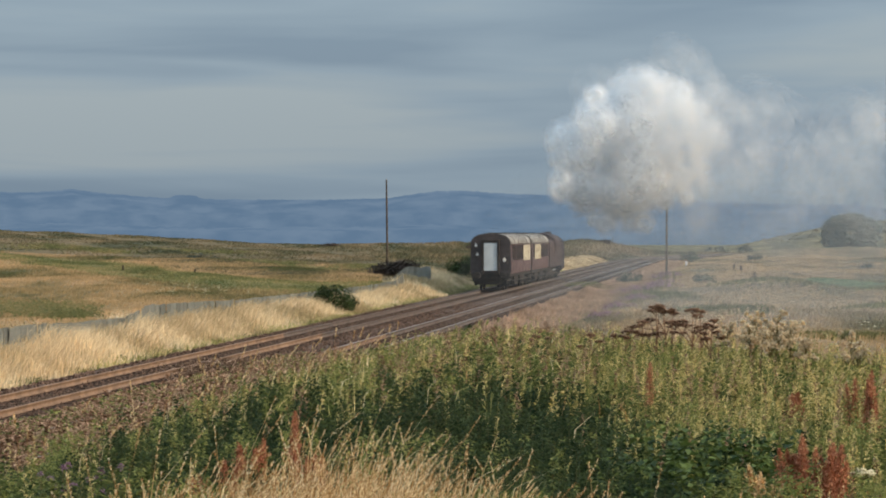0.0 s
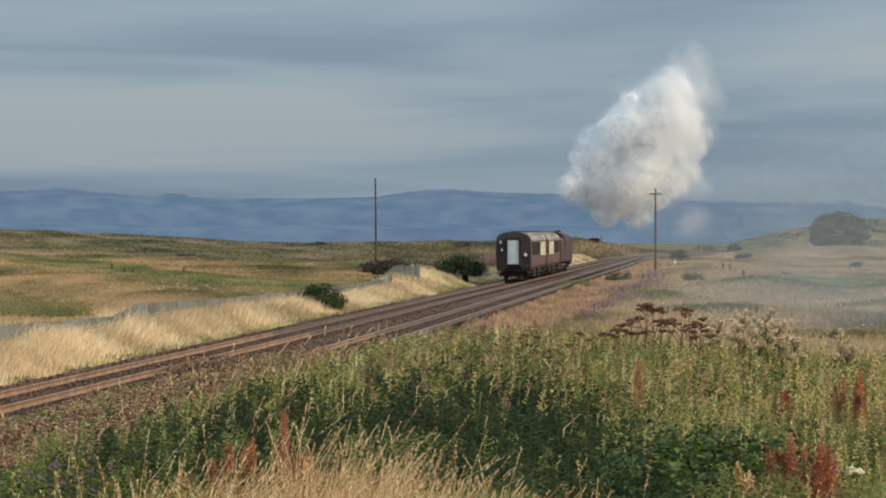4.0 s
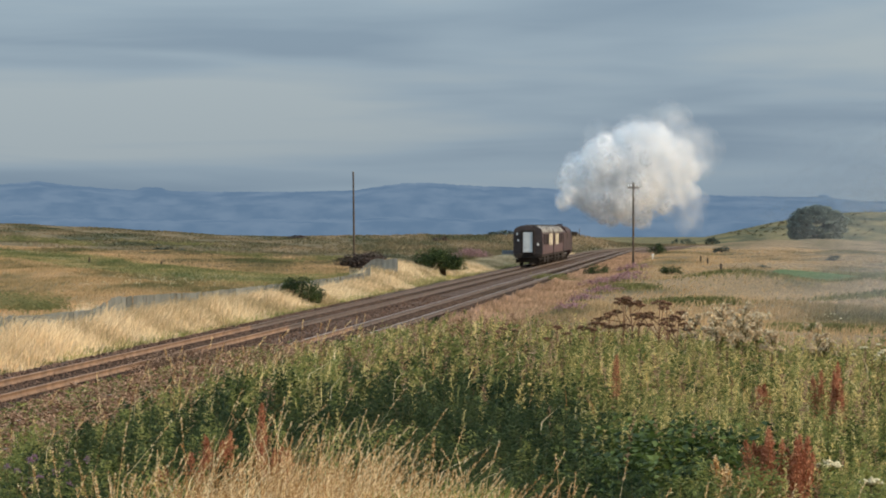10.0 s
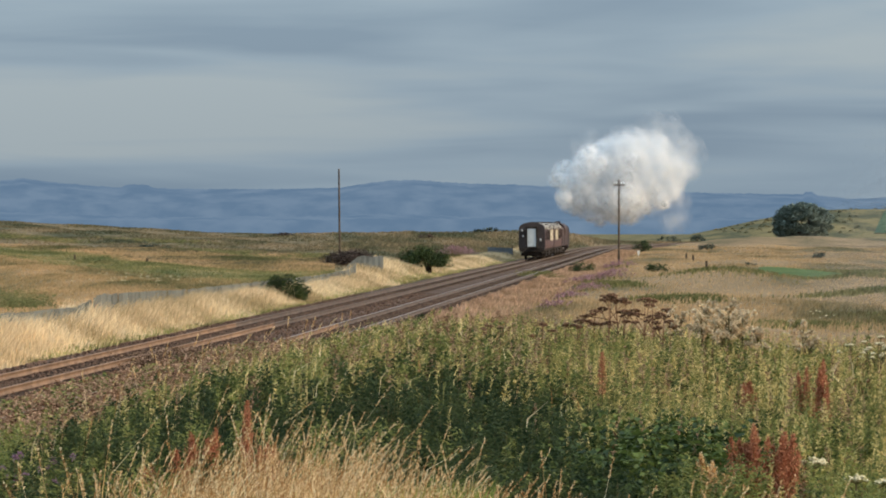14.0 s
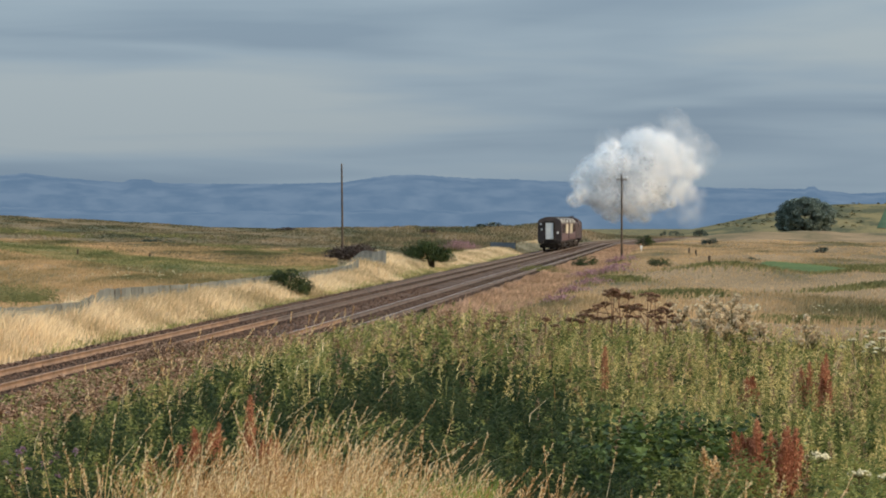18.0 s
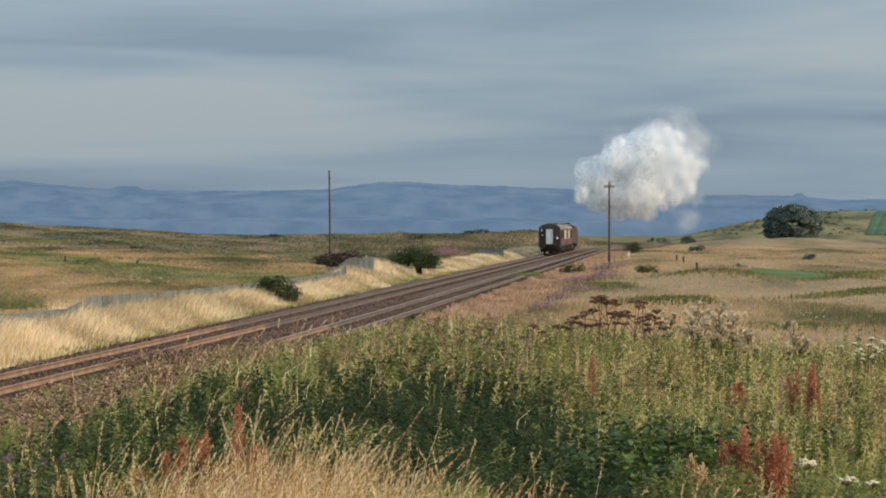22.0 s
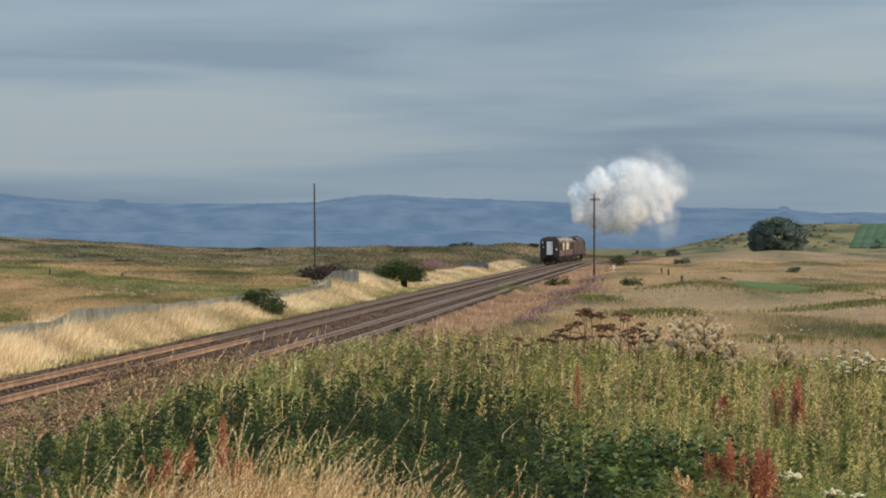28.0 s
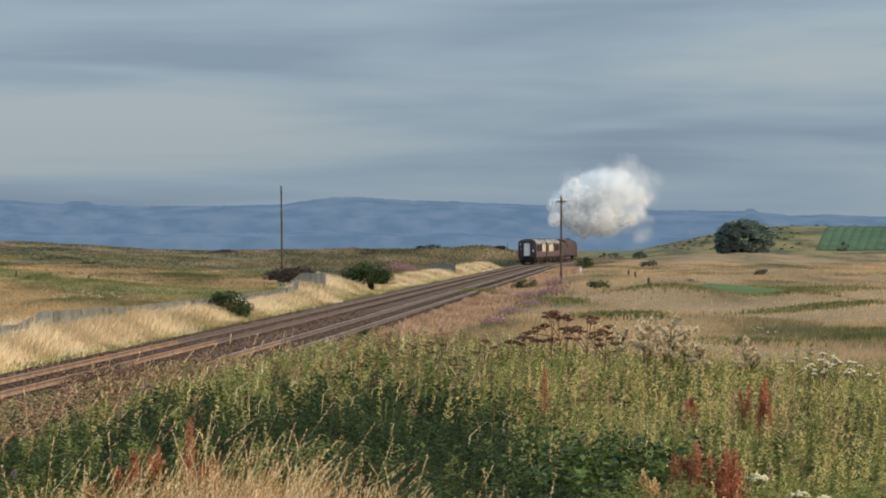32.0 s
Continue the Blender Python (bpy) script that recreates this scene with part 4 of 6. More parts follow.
BUSHES = (
    ("bush", "rounded dark green gorse bush in pale grass by the track", -5.8, 160, 2.5, 1.5, "bush", 5500, 0.11, 0.15, 0.1),
    ("tree", "small windswept dark green hawthorn beside the track", 2.3, 240, 3.9, 2.3, "bush", 9000, 0.13, 0.62, -0.12),
    ("bush", "large dense dark green thicket on the grassy hillside", 100.5, 752, 13.6, 8.9, "thicket", 60000, 0.42, 0.0, 0.03),
    ("bush", "low green bush at the edge of the ballast", 15.6, 257, 2.2, 1.05, "bush", 1800, 0.12, 0.0, 0.0),
    ("bush", "low green bush beside the telegraph pole", 34.0, 417, 3.0, 1.5, "bush", 1500, 0.16, 0.0, 0.0),
    ("bush", "small green gorse bush on the heath", 20.6, 240, 1.9, 0.7, "bush", 1300, 0.11, 0.0, 0.0),
    ("bush", "dark purplish bramble thicket under the telegraph pole", -4.0, 272, 4.9, 1.45, "darkbush", 8000, 0.17, 0.0, 0.0),
    ("tree", "lone small tree on the skyline of the heath", 61, 700, 2.2, 2.2, "farbush", 900, 0.25, 0.2, 0.0),
    ("tree", "windswept bare-stemmed tree on the skyline", 71, 716, 3.4, 2.7, "farbush", 900, 0.25, 1.3, 0.5),
    ("bush", "small dark shrub among the weeds of the bank", 0.66, 69, 0.66, 0.72, "bush", 1100, 0.06, 0.0, 0.0),
    ("bush", "dark leafy bush in the weeds of the bank", 9.9, 56, 1.0, 0.8, "bush", 1200, 0.08, 0.0, 0.0),
)
for k, (nm, lb, x, y, w, h, mt, n, sz, tk, ln) in enumerate(BUSHES):
    if nm == "tree" and y < 300:
        bush(nm, lb, x, y, w, h, mt, n, sz, tk, ln, k, -0.05, 1.05, 0.4)
    else:
        bush(nm, lb, x, y, w, h, mt, n, sz, tk, ln, k, -0.95 if w > 10 else -0.35)


# ---- lineside ----
def telegraph_pole(x, y, top, arms):
    z = float(ground_z(x, y))
    p = thing("telegraph_pole", "tall weathered timber telegraph pole" + (" with a short crossarm" if arms else ""), "pole", pose(x, y, z - 0.3), group="telegraph poles")
    h = top - z + 0.3
    part("pole_shaft", rod((0, 0, 0), (0.02 * (not arms) * -5, 0, h), 0.11, 0.075, 14), "pole", p)
    off = -0.1 * (not arms)
    part("pole_cap", rod((off, 0, h), (off, 0, h + 0.1), 0.10, 0.03, 10), "steel", p)
    for k in range(arms):
        part("crossarm", slab(off - 0.52, off + 0.52, -0.19, -0.09, h - 0.55, h - 0.42, 0.01), "pole", p)
        for sx in (-0.45, -0.2, 0.2, 0.45):
            bm = rod((off + sx, -0.14, h - 0.42), (off + sx, -0.14, h - 0.28), 0.015, None, 8)
            tube(bm, (off + sx, -0.14, h - 0.32), (off + sx, -0.14, h - 0.2), 0.05, 0.03, 10)
            part("insulator", bm, "lamp", p)
    return p


telegraph_pole(-5.35, 294, 9.0, 0)
telegraph_pole(20.3, 277, 7.75, 1)


def build_fence():
    rng = random.Random(5)
    fence = thing("sheet_fence", "weathered grey upright sheet fence leaning beside the grass", "fence")
    y = 74.0
    tops = ([74, 99.5, 103.5, 107, 113, 115, 117.5, 124.5, 139, 161, 187, 201, 208.5, 222, 223], [0.98, 0.94, 0.82, 0.81, 0.76, 0.9, 1.12, 1.04, 0.83, 0.72, 0.66, 0.74, 1.5, 1.42, 1.4])
    while y < 205:
        w = 0.8 * rng.uniform(0.85, 1.1)
        x, turn = along(y)
        s = -6.0 - 0.25 * math.sin(y * 0.05)
        z = float(ground_z(x + s, y))
        top = float(np.interp(y, *tops)) - z + rng.uniform(-0.02, 0.02)
        bm = bmesh.new()
        n = 6
        rows = []
        for j in (0, 1):
            rows.append([bm.verts.new((0.018 * (-1) ** k, -w / 2 + w * k / n, -0.15 + j * (top + 0.15))) for k in range(n + 1)])
        for k in range(n):
            bm.faces.new((rows[0][k], rows[0][k + 1], rows[1][k + 1], rows[1][k]))
        r = bmesh.ops.solidify(bm, geom=bm.faces[:], thickness=0.02)
        pn = part("fence_sheet", bm, "sheet", fence)
        pn.matrix_basis = pose(x + s, y, z, rng.uniform(-0.8, 0.8), rng.uniform(-3, 2), -turn)
        if int(y) % 5 == 0:
            po = part("fence_post", slab(-0.05, 0.05, -0.05, 0.05, -0.3, top - 0.08, 0.008), "pole", fence)
            po.matrix_basis = pose(x + s - 0.09, y, z, 0, 0, -turn)
        y += w - 0.03


build_fence()


def hump_sheet(x0, x1, y, z0, z1):
    """A broad pale sheet standing on the grassy hump; its left end is cut on the slant."""
    sc = thing("slanted_sheet", "broad pale grey sheet with a slanted end on the grassy hump", "fence", pose(x0, y, z0))
    w, h = x1 - x0, z1 - z0
    n = 14
    bm = bmesh.new()
    low = [bm.verts.new((w * k / n, 0.01 * (-1) ** k, -0.4)) for k in range(n + 1)]
    top = [bm.verts.new((w * k / n, 0.01 * (-1) ** k, h * min(1.0, 0.12 + 2.6 * k / n) + 0.05 * math.sin(k * 1.1))) for k in range(n + 1)]
    for k in range(n):
        bm.faces.new((low[k], low[k + 1], top[k + 1], top[k]))
    bmesh.ops.solidify(bm, geom=bm.faces[:], thickness=0.02)
    part("sheet_panel", bm, "sheet", sc)
    for px in (0.12 * w, 0.5 * w, 0.95 * w):
        part("sheet_post", slab(px - 0.05, px + 0.05, 0.04, 0.14, -0.4, h * min(0.95, 0.1 + 2.4 * px / w), 0.008), "pole", sc)


hump_sheet(-3.6, -0.85, 213, 0.45, 1.5)


def sheet_screen(x, y):
    """A short screen of grey sheets on posts beyond the grass."""
    rng = random.Random(17)
    sc = thing("sheet_screen", "low blue-grey sheet screen on posts beside the track", "fence")
    for k in range(4):
        px = x + 0.72 * k
        z = float(ground_z(px, y))
        bm = bmesh.new()
        rows = [[bm.verts.new((-0.36 + 0.72 * j / 6, 0.018 * (-1) ** j, zz)) for j in range(7)] for zz in (-0.2, 1.25)]
        for j in range(6):
            bm.faces.new((rows[0][j], rows[0][j + 1], rows[1][j + 1], rows[1][j]))
        bmesh.ops.solidify(bm, geom=bm.faces[:], thickness=0.02)
        pn = part("screen_sheet", bm, "cabinet", sc)
        pn.matrix_basis = pose(px, y, z, rng.uniform(-3, 3), 0, -5)
        if k % 2:
            po = part("screen_post", slab(-0.05, 0.05, -0.05, 0.05, -0.3, 1.5, 0.01), "pole", sc)
            po.matrix_basis = pose(px + 0.36, y + 0.1, z, 0, 0, -5)


sheet_screen(11.0, 352)


def shelter(x, y):
    """A low dark trackside hut with a curved roof."""
    z = float(ground_z(x, y))
    h = thing("lineside_hut", "small low dark lineside hut with a curved roof", "hut", pose(x, y, z, 0, 0, -6))
    part("wall", slab(-0.85, 0.85, -0.8, 0.8, -0.3, 0.35, 0.02), "pole", h)
    bm = bmesh.new()
    pts = [(1.05 * math.cos(a), 0.5 * math.sin(a)) for a in np.linspace(0, math.pi, 13)]
    lo = [bm.verts.new((px, -1.0, 0.35 + pz * 0.6)) for px, pz in pts]
    hi = [bm.verts.new((px, 1.0, 0.35 + pz * 0.6)) for px, pz in pts]
    bm.faces.new(lo), bm.faces.new(hi[::-1])
    for k in range(len(pts)):
        q = (k + 1) % len(pts)
        bm.faces.new((lo[k], hi[k], hi[q], lo[q]))
    part("roof", bm, "under", h)
    part("hut_post", rod((1.25, -0.6, -0.3), (1.25, -0.6, 1.1), 0.05), "pole", h)


shelter(27.7, 520)


def marker_post(x, y, h, mat, label):
    m = thing("marker_post", label, "post", pose(x, y, float(ground_z(x, y)) - 0.2))
    part("post", slab(-0.07, 0.07, -0.04, 0.04, 0, h + 0.2, 0.01), mat, m)
    part("plate", slab(-0.14, 0.14, -0.06, -0.04, h - 0.12, h + 0.2, 0.01), mat, m)


marker_post(27.9, 350, 0.75, "lamp", "short white marker post on the heath beside the track")


# ---- the train ----
def bodyshell(bm_pts, y0, y1):
    """A long shell of one cross-section between y0 and y1."""
    bm = bmesh.new()
    a = [bm.verts.new((x, y0, z)) for x, z in bm_pts]
    b = [bm.verts.new((x, y1, z)) for x, z in bm_pts]
    bm.faces.new(a), bm.faces.new(b[::-1])
    for k in range(len(a)):
        q = (k + 1) % len(a)
        bm.faces.new((a[k], b[k], b[q], a[q]))
    bmesh.ops.recalc_face_normals(bm, faces=bm.faces[:])
    return bm


def arc(w, z0, h, n=16, power=1.0):
    return [(w * math.cos(a), z0 + h * math.sin(a) ** power) for a in np.linspace(0, math.pi, n + 1)]


def wheelset(parent, y, r=0.46):
    bm = bmesh.new()
    for sx in (-GAUGE, GAUGE):
        tube(bm, (sx - 0.065, y, r), (sx + 0.065, y, r), r, None, 20)
    tube(bm, (-1.0, y, r), (1.0, y, r), 0.08, None, 10)
    part("wheelset", bm, "under", parent)


COACH = 19.9


def coach(label, blinds, tail):
    """A bogie coach; its rear buffers at y = 0, its front at y = COACH."""
    c = thing("railway_coach", label, "railway coach", group="coaches of the train")
    W = 1.37
    side = [(-W + 0.03, 1.12), (-W, 1.35), (-W, 2.0), (-W + 0.01, 2.6), (-W + 0.06, 3.13)]
    shell = side + [(-x, z) for x, z in side[::-1]]
    body = part("body", bodyshell(shell, 0.22, COACH - 0.22), "maroon", c)
    roofpts = arc(W - 0.03, 3.13, 0.72, 18, 0.8)
    part("roof", bodyshell(roofpts, 0.16, COACH - 0.16), "roof", c)
    part("gutter", join_bm([slab(sx * (W - 0.02) - 0.02, sx * (W - 0.02) + 0.02, 0.2, COACH - 0.2, 3.09, 3.14) for sx in (-1, 1)]), "under", c)
    for k in range(6):
        y = 0.25 + (COACH - 0.5) * k / 5
        pts = arc(W - 0.015, 3.14, 0.735, 18, 0.8)
        part("roof_rib", bodyshell(pts, y - 0.04, y + 0.04), "under", c)
    for k in range(10):
        y = 1.6 + k * (COACH - 3.2) / 9
        bm = rod((0.28 * (-1) ** k, y, 3.72), (0.28 * (-1) ** k, y, 3.9), 0.13, 0.16, 10)
        part("roof_vent", bm, "under", c)
    for y, f in ((0.2, -1), (COACH - 0.2, 1)):
        e = part("coach_end", bodyshell(shell[:5] + [(x, z) for x, z in arc(W - 0.03, 3.13, 0.70, 18, 0.8)[::-1]] + shell[5:], min(y, y + f * 0.05), max(y, y + f * 0.05)), "endpaint", c, "sooty dark coach end")
        bm = bmesh.new()
        for sx in (-0.53, 0.53):
            box(bm, sx - 0.07, sx + 0.07, min(y, y + f * 0.38), max(y, y + f * 0.38), 1.1, 3.3, 0.02)
        box(bm, -0.6, 0.6, min(y, y + f * 0.38), max(y, y + f * 0.38), 3.25, 3.42, 0.03)
        part("gangway", bm, "under", e)
        if f < 0:
            part("gangway_board", slab(-0.45, 0.45, y - 0.33, y - 0.27, 1.32, 3.2, 0.03), "door", e, "pale grey board closing the gangway")
        part("headstock", slab(-1.25, 1.25, min(y, y + f * 0.08), max(y, y + f * 0.08), 0.78, 1.16, 0.01), "under", e)
        for sx in (-0.87, 0.87):
            bm = rod((sx, y, 1.02), (sx, y + f * 0.42, 1.02), 0.09, 0.07, 12)
            tube(bm, (sx, y + f * 0.42, 1.02), (sx, y + f * 0.47, 1.02), 0.24, 0.22, 18)
            part("buffer", bm, "under", e)
        part("step_irons", join_bm([slab(sx - 0.12, sx + 0.12, min(y, y + f * 0.12), max(y, y + f * 0.12), z, z + 0.03) for sx in (-1.1, 1.1) for z in (1.4, 1.8, 2.2, 2.6)]), "under", e)
    if tail:
        for x, z, r in ((-1.0, 3.02, 0.10), (-0.9, 2.42, 0.085), (0.93, 2.05, 0.12)):
            bm = rod((x, 0.14, z), (x, -0.08, z), r, r * 0.85, 14)
            tube(bm, (x, 0.0, z + r), (x, 0.0, z + r + 0.08), 0.04, 0.02, 8)
            part("tail_lamp", bm, "lamp", c)
    # windows: pairs along both sides, some with drawn blinds
    y = 1.5
    k = 0
    while y < COACH - 2:
        for sx in (-1, 1):
            blind = any(lo <= y + 0.6 <= hi for lo, hi in blinds) and sx > 0
            bm = box(bmesh.new(), sx * W - 0.012, sx * W + 0.012, y, y + 1.45, 2.02 if not blind else 1.92, 3.02, 0.006)
            wd = part("window", bm, "blind" if blind else "glass", c, "window with a drawn cream blind" if blind else "")
            part("window_frame", ring(sx * W, y, y + 1.45, 2.0 if not blind else 1.9, 3.04), "maroon", wd)
        y += 1.72
        k += 1
    for sx in (-1, 1):
        for y in (0.45, COACH - 1.2):
            d = part("door", slab(sx * W - 0.014, sx * W + 0.014, y, y + 0.72, 1.2, 3.06, 0.01), "maroon", c)
            part("door_handle", slab(sx * (W + 0.02) - 0.02, sx * (W + 0.02) + 0.02, y + 0.6, y + 0.66, 2.0, 2.12), "steel", d)
        part("solebar", slab(sx * 1.25 - 0.05, sx * 1.25 + 0.05, 0.3, COACH - 0.3, 0.9, 1.14, 0.01), "under", c)
        part("footboard", slab(sx * 1.36 - 0.1, sx * 1.36 + 0.1, 1.2, COACH - 1.2, 0.62, 0.66), "under", c)
    part("truss", slab(-1.05, 1.05, 5.0, COACH - 5.0, 0.55, 1.1, 0.03), "under", c)
    for y0, y1, w in ((5.6, 8.6, 1.2), (9.0, 10.6, 1.1), (11.0, 14.2, 1.2)):
        part("underframe_box", slab(-w, w, y0, y1, 0.3, 0.9, 0.03), "under", c)
    for yc in (2.7, COACH - 2.7):
        b = part("bogie", join_bm([slab(sx * 1.0 - 0.06, sx * 1.0 + 0.06, yc - 1.9, yc + 1.9, 0.42, 0.72, 0.02) for sx in (-1, 1)] + [slab(-0.94, 0.94, yc - 1.85, yc + 1.85, 0.38, 0.85, 0.02)]), "under", c)
        for dy in (-1.3, 1.3):
            wheelset(b, yc + dy)
            for sx in (-1, 1):
                part("axlebox", slab(sx * 1.1 - 0.09, sx * 1.1 + 0.09, yc + dy - 0.16, yc + dy + 0.16, 0.32, 0.64, 0.03), "under", b)
    return c


def ring(x, y0, y1, z0, z1, w=0.06):
    """A window frame in the plane of the side."""
    bm = bmesh.new()
    loops = []
    for dx in (-0.02, 0.02):
        for g in (w, 0.0):
            loops.append([bm.verts.new((x + dx, yy, zz)) for yy, zz in ((y0 - g, z0 - g), (y1 + g, z0 - g), (y1 + g, z1 + g), (y0 - g, z1 + g))])
    for a, b in ((0, 1), (2, 3), (0, 2), (1, 3)):
        for k in range(4):
            q = (k + 1) % 4
            bm.faces.new((loops[a][k], loops[a][q], loops[b][q], loops[b][k]))
    bmesh.ops.recalc_face_normals(bm, faces=bm.faces[:])
    return bm


def join_bm(parts):
    out = bmesh.new()
    for p in parts:
        me = bpy.data.meshes.new("scratch")
        p.to_mesh(me)
        p.free()
        out.from_mesh(me)
        bpy.data.meshes.remove(me)
    return out


def locomotive():
    """A tender engine; the tender's rear buffers at y = 0, the front buffers at y = 22."""
    g = thing("steam_locomotive", "sooty dark maroon steam locomotive with a high-sided tender", "locomotive")
    hull = [(-1.36, 1.1), (-1.36, 2.9)]
    t = part("tender_tank", bodyshell(hull + arc(1.36, 2.9, 0.62, 14, 0.8)[::-1][1:-1] + [(1.36, 2.9), (1.36, 1.1)], 0.35, 6.5), "black", g, "high round-topped maroon tender")
    part("coal", heap(0.95, 2.7, 6.1, 3.35, 0.4), "under", t, "heap of black coal")
    part("tender_ladder", join_bm([slab(-0.5, -0.46, 0.28, 0.34, 1.2, 3.3), slab(-0.14, -0.1, 0.28, 0.34, 1.2, 3.3)] + [slab(-0.46, -0.14, 0.29, 0.33, 1.4 + 0.3 * k, 1.43 + 0.3 * k) for k in range(6)]), "under", t)
    part("tender_frame", slab(-1.1, 1.1, 0.35, 6.6, 0.45, 1.1, 0.02), "under", g)
    for y in (1.5, 3.4, 5.3):
        wheelset(g, y, 0.62)
    for sx in (-0.87, 0.87):
        part("buffer", join_bm([rod((sx, 0.4, 1.02), (sx, 0.05, 1.02), 0.09), rod((sx, 0.05, 1.02), (sx, 0.0, 1.02), 0.24, 0.22, 18)]), "under", g)
    cab = part("cab", bodyshell([(-1.36, 1.1), (-1.36, 3.1)] + arc(1.36, 3.1, 0.78, 14, 0.8)[::-1][1:-1] + [(1.36, 3.1), (1.36, 1.1)], 6.75, 9.3), "black", g)
    for sx in (-1, 1):
        part("cab_window", slab(sx * 1.37 - 0.012, sx * 1.37 + 0.012, 8.0, 8.8, 2.4, 3.0, 0.01), "glass", cab)
    # a smooth casing over the boiler, sloping down at the nose
    bm = bmesh.new()
    rings = []
    for y, w, top in ((9.28, 1.36, 3.86), (13.0, 1.36, 3.86), (18.0, 1.36, 3.84), (20.6, 1.36, 3.78), (21.6, 1.3, 3.2), (22.0, 1.15, 1.8)):
        side = min(2.7, 1.1 + 0.62 * (top - 1.1))
        rings.append([bm.verts.new((px, y, pz)) for px, pz in [(-w, 1.1)] + arc(w, side, top - side, 16, 0.8)[::-1] + [(w, 1.1)]])
    for p, q in zip(rings, rings[1:]):
        for k in range(len(p) - 1):
            bm.faces.new((p[k], p[k + 1], q[k + 1], q[k]))
    bm.faces.new(rings[0]), bm.faces.new(rings[-1][::-1])
    bmesh.ops.recalc_face_normals(bm, faces=bm.faces[:])
    part("boiler_casing", bm, "black", g, "smooth sooty maroon boiler casing")
    part("chimney", join_bm([rod((0, 19.6, 3.7), (0, 19.6, 3.92), 0.3, 0.28, 20), rod((0, 19.6, 3.92), (0, 19.6, 3.97), 0.33, 0.33, 20)]), "black", g)
    part("dome", rod((0, 13.4, 3.75), (0, 13.4, 3.9), 0.36, 0.2, 20), "black", g)
    part("safety_valve", rod((0.1, 10.6, 3.75), (0.1, 10.6, 3.92), 0.07, 0.06, 10), "steel", g)
    part("main_frame", slab(-0.9, 0.9, 7.0, 21.6, 0.45, 1.2, 0.01), "under", g)
    for sx in (-1, 1):
        part("cylinder", rod((sx * 1.05, 16.4, 0.9), (sx * 1.05, 17.9, 0.95), 0.36, None, 18), "black", g)
        part("coupling_rod", slab(sx * 0.98 - 0.03, sx * 0.98 + 0.03, 9.9, 14.6, 0.72, 0.82, 0.01), "steel", g)
        part("buffer", join_bm([rod((sx * 0.87, 21.9, 1.02), (sx * 0.87, 22.3, 1.02), 0.09), rod((sx * 0.87, 22.3, 1.02), (sx * 0.87, 22.37, 1.02), 0.24, 0.22, 18)]), "under", g)
    part("buffer_beam", slab(-1.25, 1.25, 21.8, 22.0, 0.8, 1.3, 0.01), "black", g)
    for y, r in ((10.0, 0.9), (12.2, 0.9), (14.5, 0.9), (8.1, 0.5), (17.6, 0.46), (19.8, 0.46)):
        wheelset(g, y, r)
    return g


def heap(w, y0, y1, z, h):
    rng = random.Random(9)
    bm = bmesh.new()
    for k in range(150):
        x, y = rng.uniform(-w, w), rng.uniform(y0, y1)
        r = rng.uniform(0.1, 0.22)
        zz = z - 0.1 + h * (1 - (x / w) ** 2) * rng.uniform(0.2, 1)
        bmesh.ops.create_icosphere(bm, subdivisions=1, radius=r, matrix=pose(x, y, zz, rng.uniform(0, 90), rng.uniform(0, 90)))
    return bm


coach_rear = coach("maroon railway coach with a pale gangway board and tail lamps", [(12.0, 18.0)], True)
coach_front = coach("maroon railway coach with cream blinds coupled behind the locomotive", [(3.4, 9.2)], False)
loco = locomotive()


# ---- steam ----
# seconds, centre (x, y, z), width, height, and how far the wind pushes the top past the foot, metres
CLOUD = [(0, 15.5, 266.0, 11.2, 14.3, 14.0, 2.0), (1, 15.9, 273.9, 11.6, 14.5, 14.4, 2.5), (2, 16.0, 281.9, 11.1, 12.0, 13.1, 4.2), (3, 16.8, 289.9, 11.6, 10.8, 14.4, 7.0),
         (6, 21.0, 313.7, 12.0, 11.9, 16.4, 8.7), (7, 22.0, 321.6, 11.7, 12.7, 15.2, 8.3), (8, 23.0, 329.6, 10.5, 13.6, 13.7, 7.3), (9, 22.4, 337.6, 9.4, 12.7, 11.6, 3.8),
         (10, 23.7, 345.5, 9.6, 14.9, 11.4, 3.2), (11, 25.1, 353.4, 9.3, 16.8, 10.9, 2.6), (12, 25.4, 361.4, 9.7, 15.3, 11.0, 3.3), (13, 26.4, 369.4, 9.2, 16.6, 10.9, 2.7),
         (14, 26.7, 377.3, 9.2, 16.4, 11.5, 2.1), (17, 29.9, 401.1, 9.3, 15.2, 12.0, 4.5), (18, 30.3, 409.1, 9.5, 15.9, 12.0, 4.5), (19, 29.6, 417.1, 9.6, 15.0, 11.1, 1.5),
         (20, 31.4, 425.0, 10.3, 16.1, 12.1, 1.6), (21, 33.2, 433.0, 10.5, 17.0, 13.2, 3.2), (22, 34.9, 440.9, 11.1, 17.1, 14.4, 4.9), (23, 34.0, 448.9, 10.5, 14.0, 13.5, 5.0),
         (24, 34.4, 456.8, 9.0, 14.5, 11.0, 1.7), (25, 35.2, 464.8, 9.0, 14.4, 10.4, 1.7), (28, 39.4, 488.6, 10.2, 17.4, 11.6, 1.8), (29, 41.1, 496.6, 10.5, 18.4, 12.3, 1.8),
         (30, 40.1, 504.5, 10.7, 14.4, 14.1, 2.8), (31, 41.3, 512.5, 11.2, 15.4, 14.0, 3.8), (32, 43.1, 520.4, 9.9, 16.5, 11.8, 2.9)]


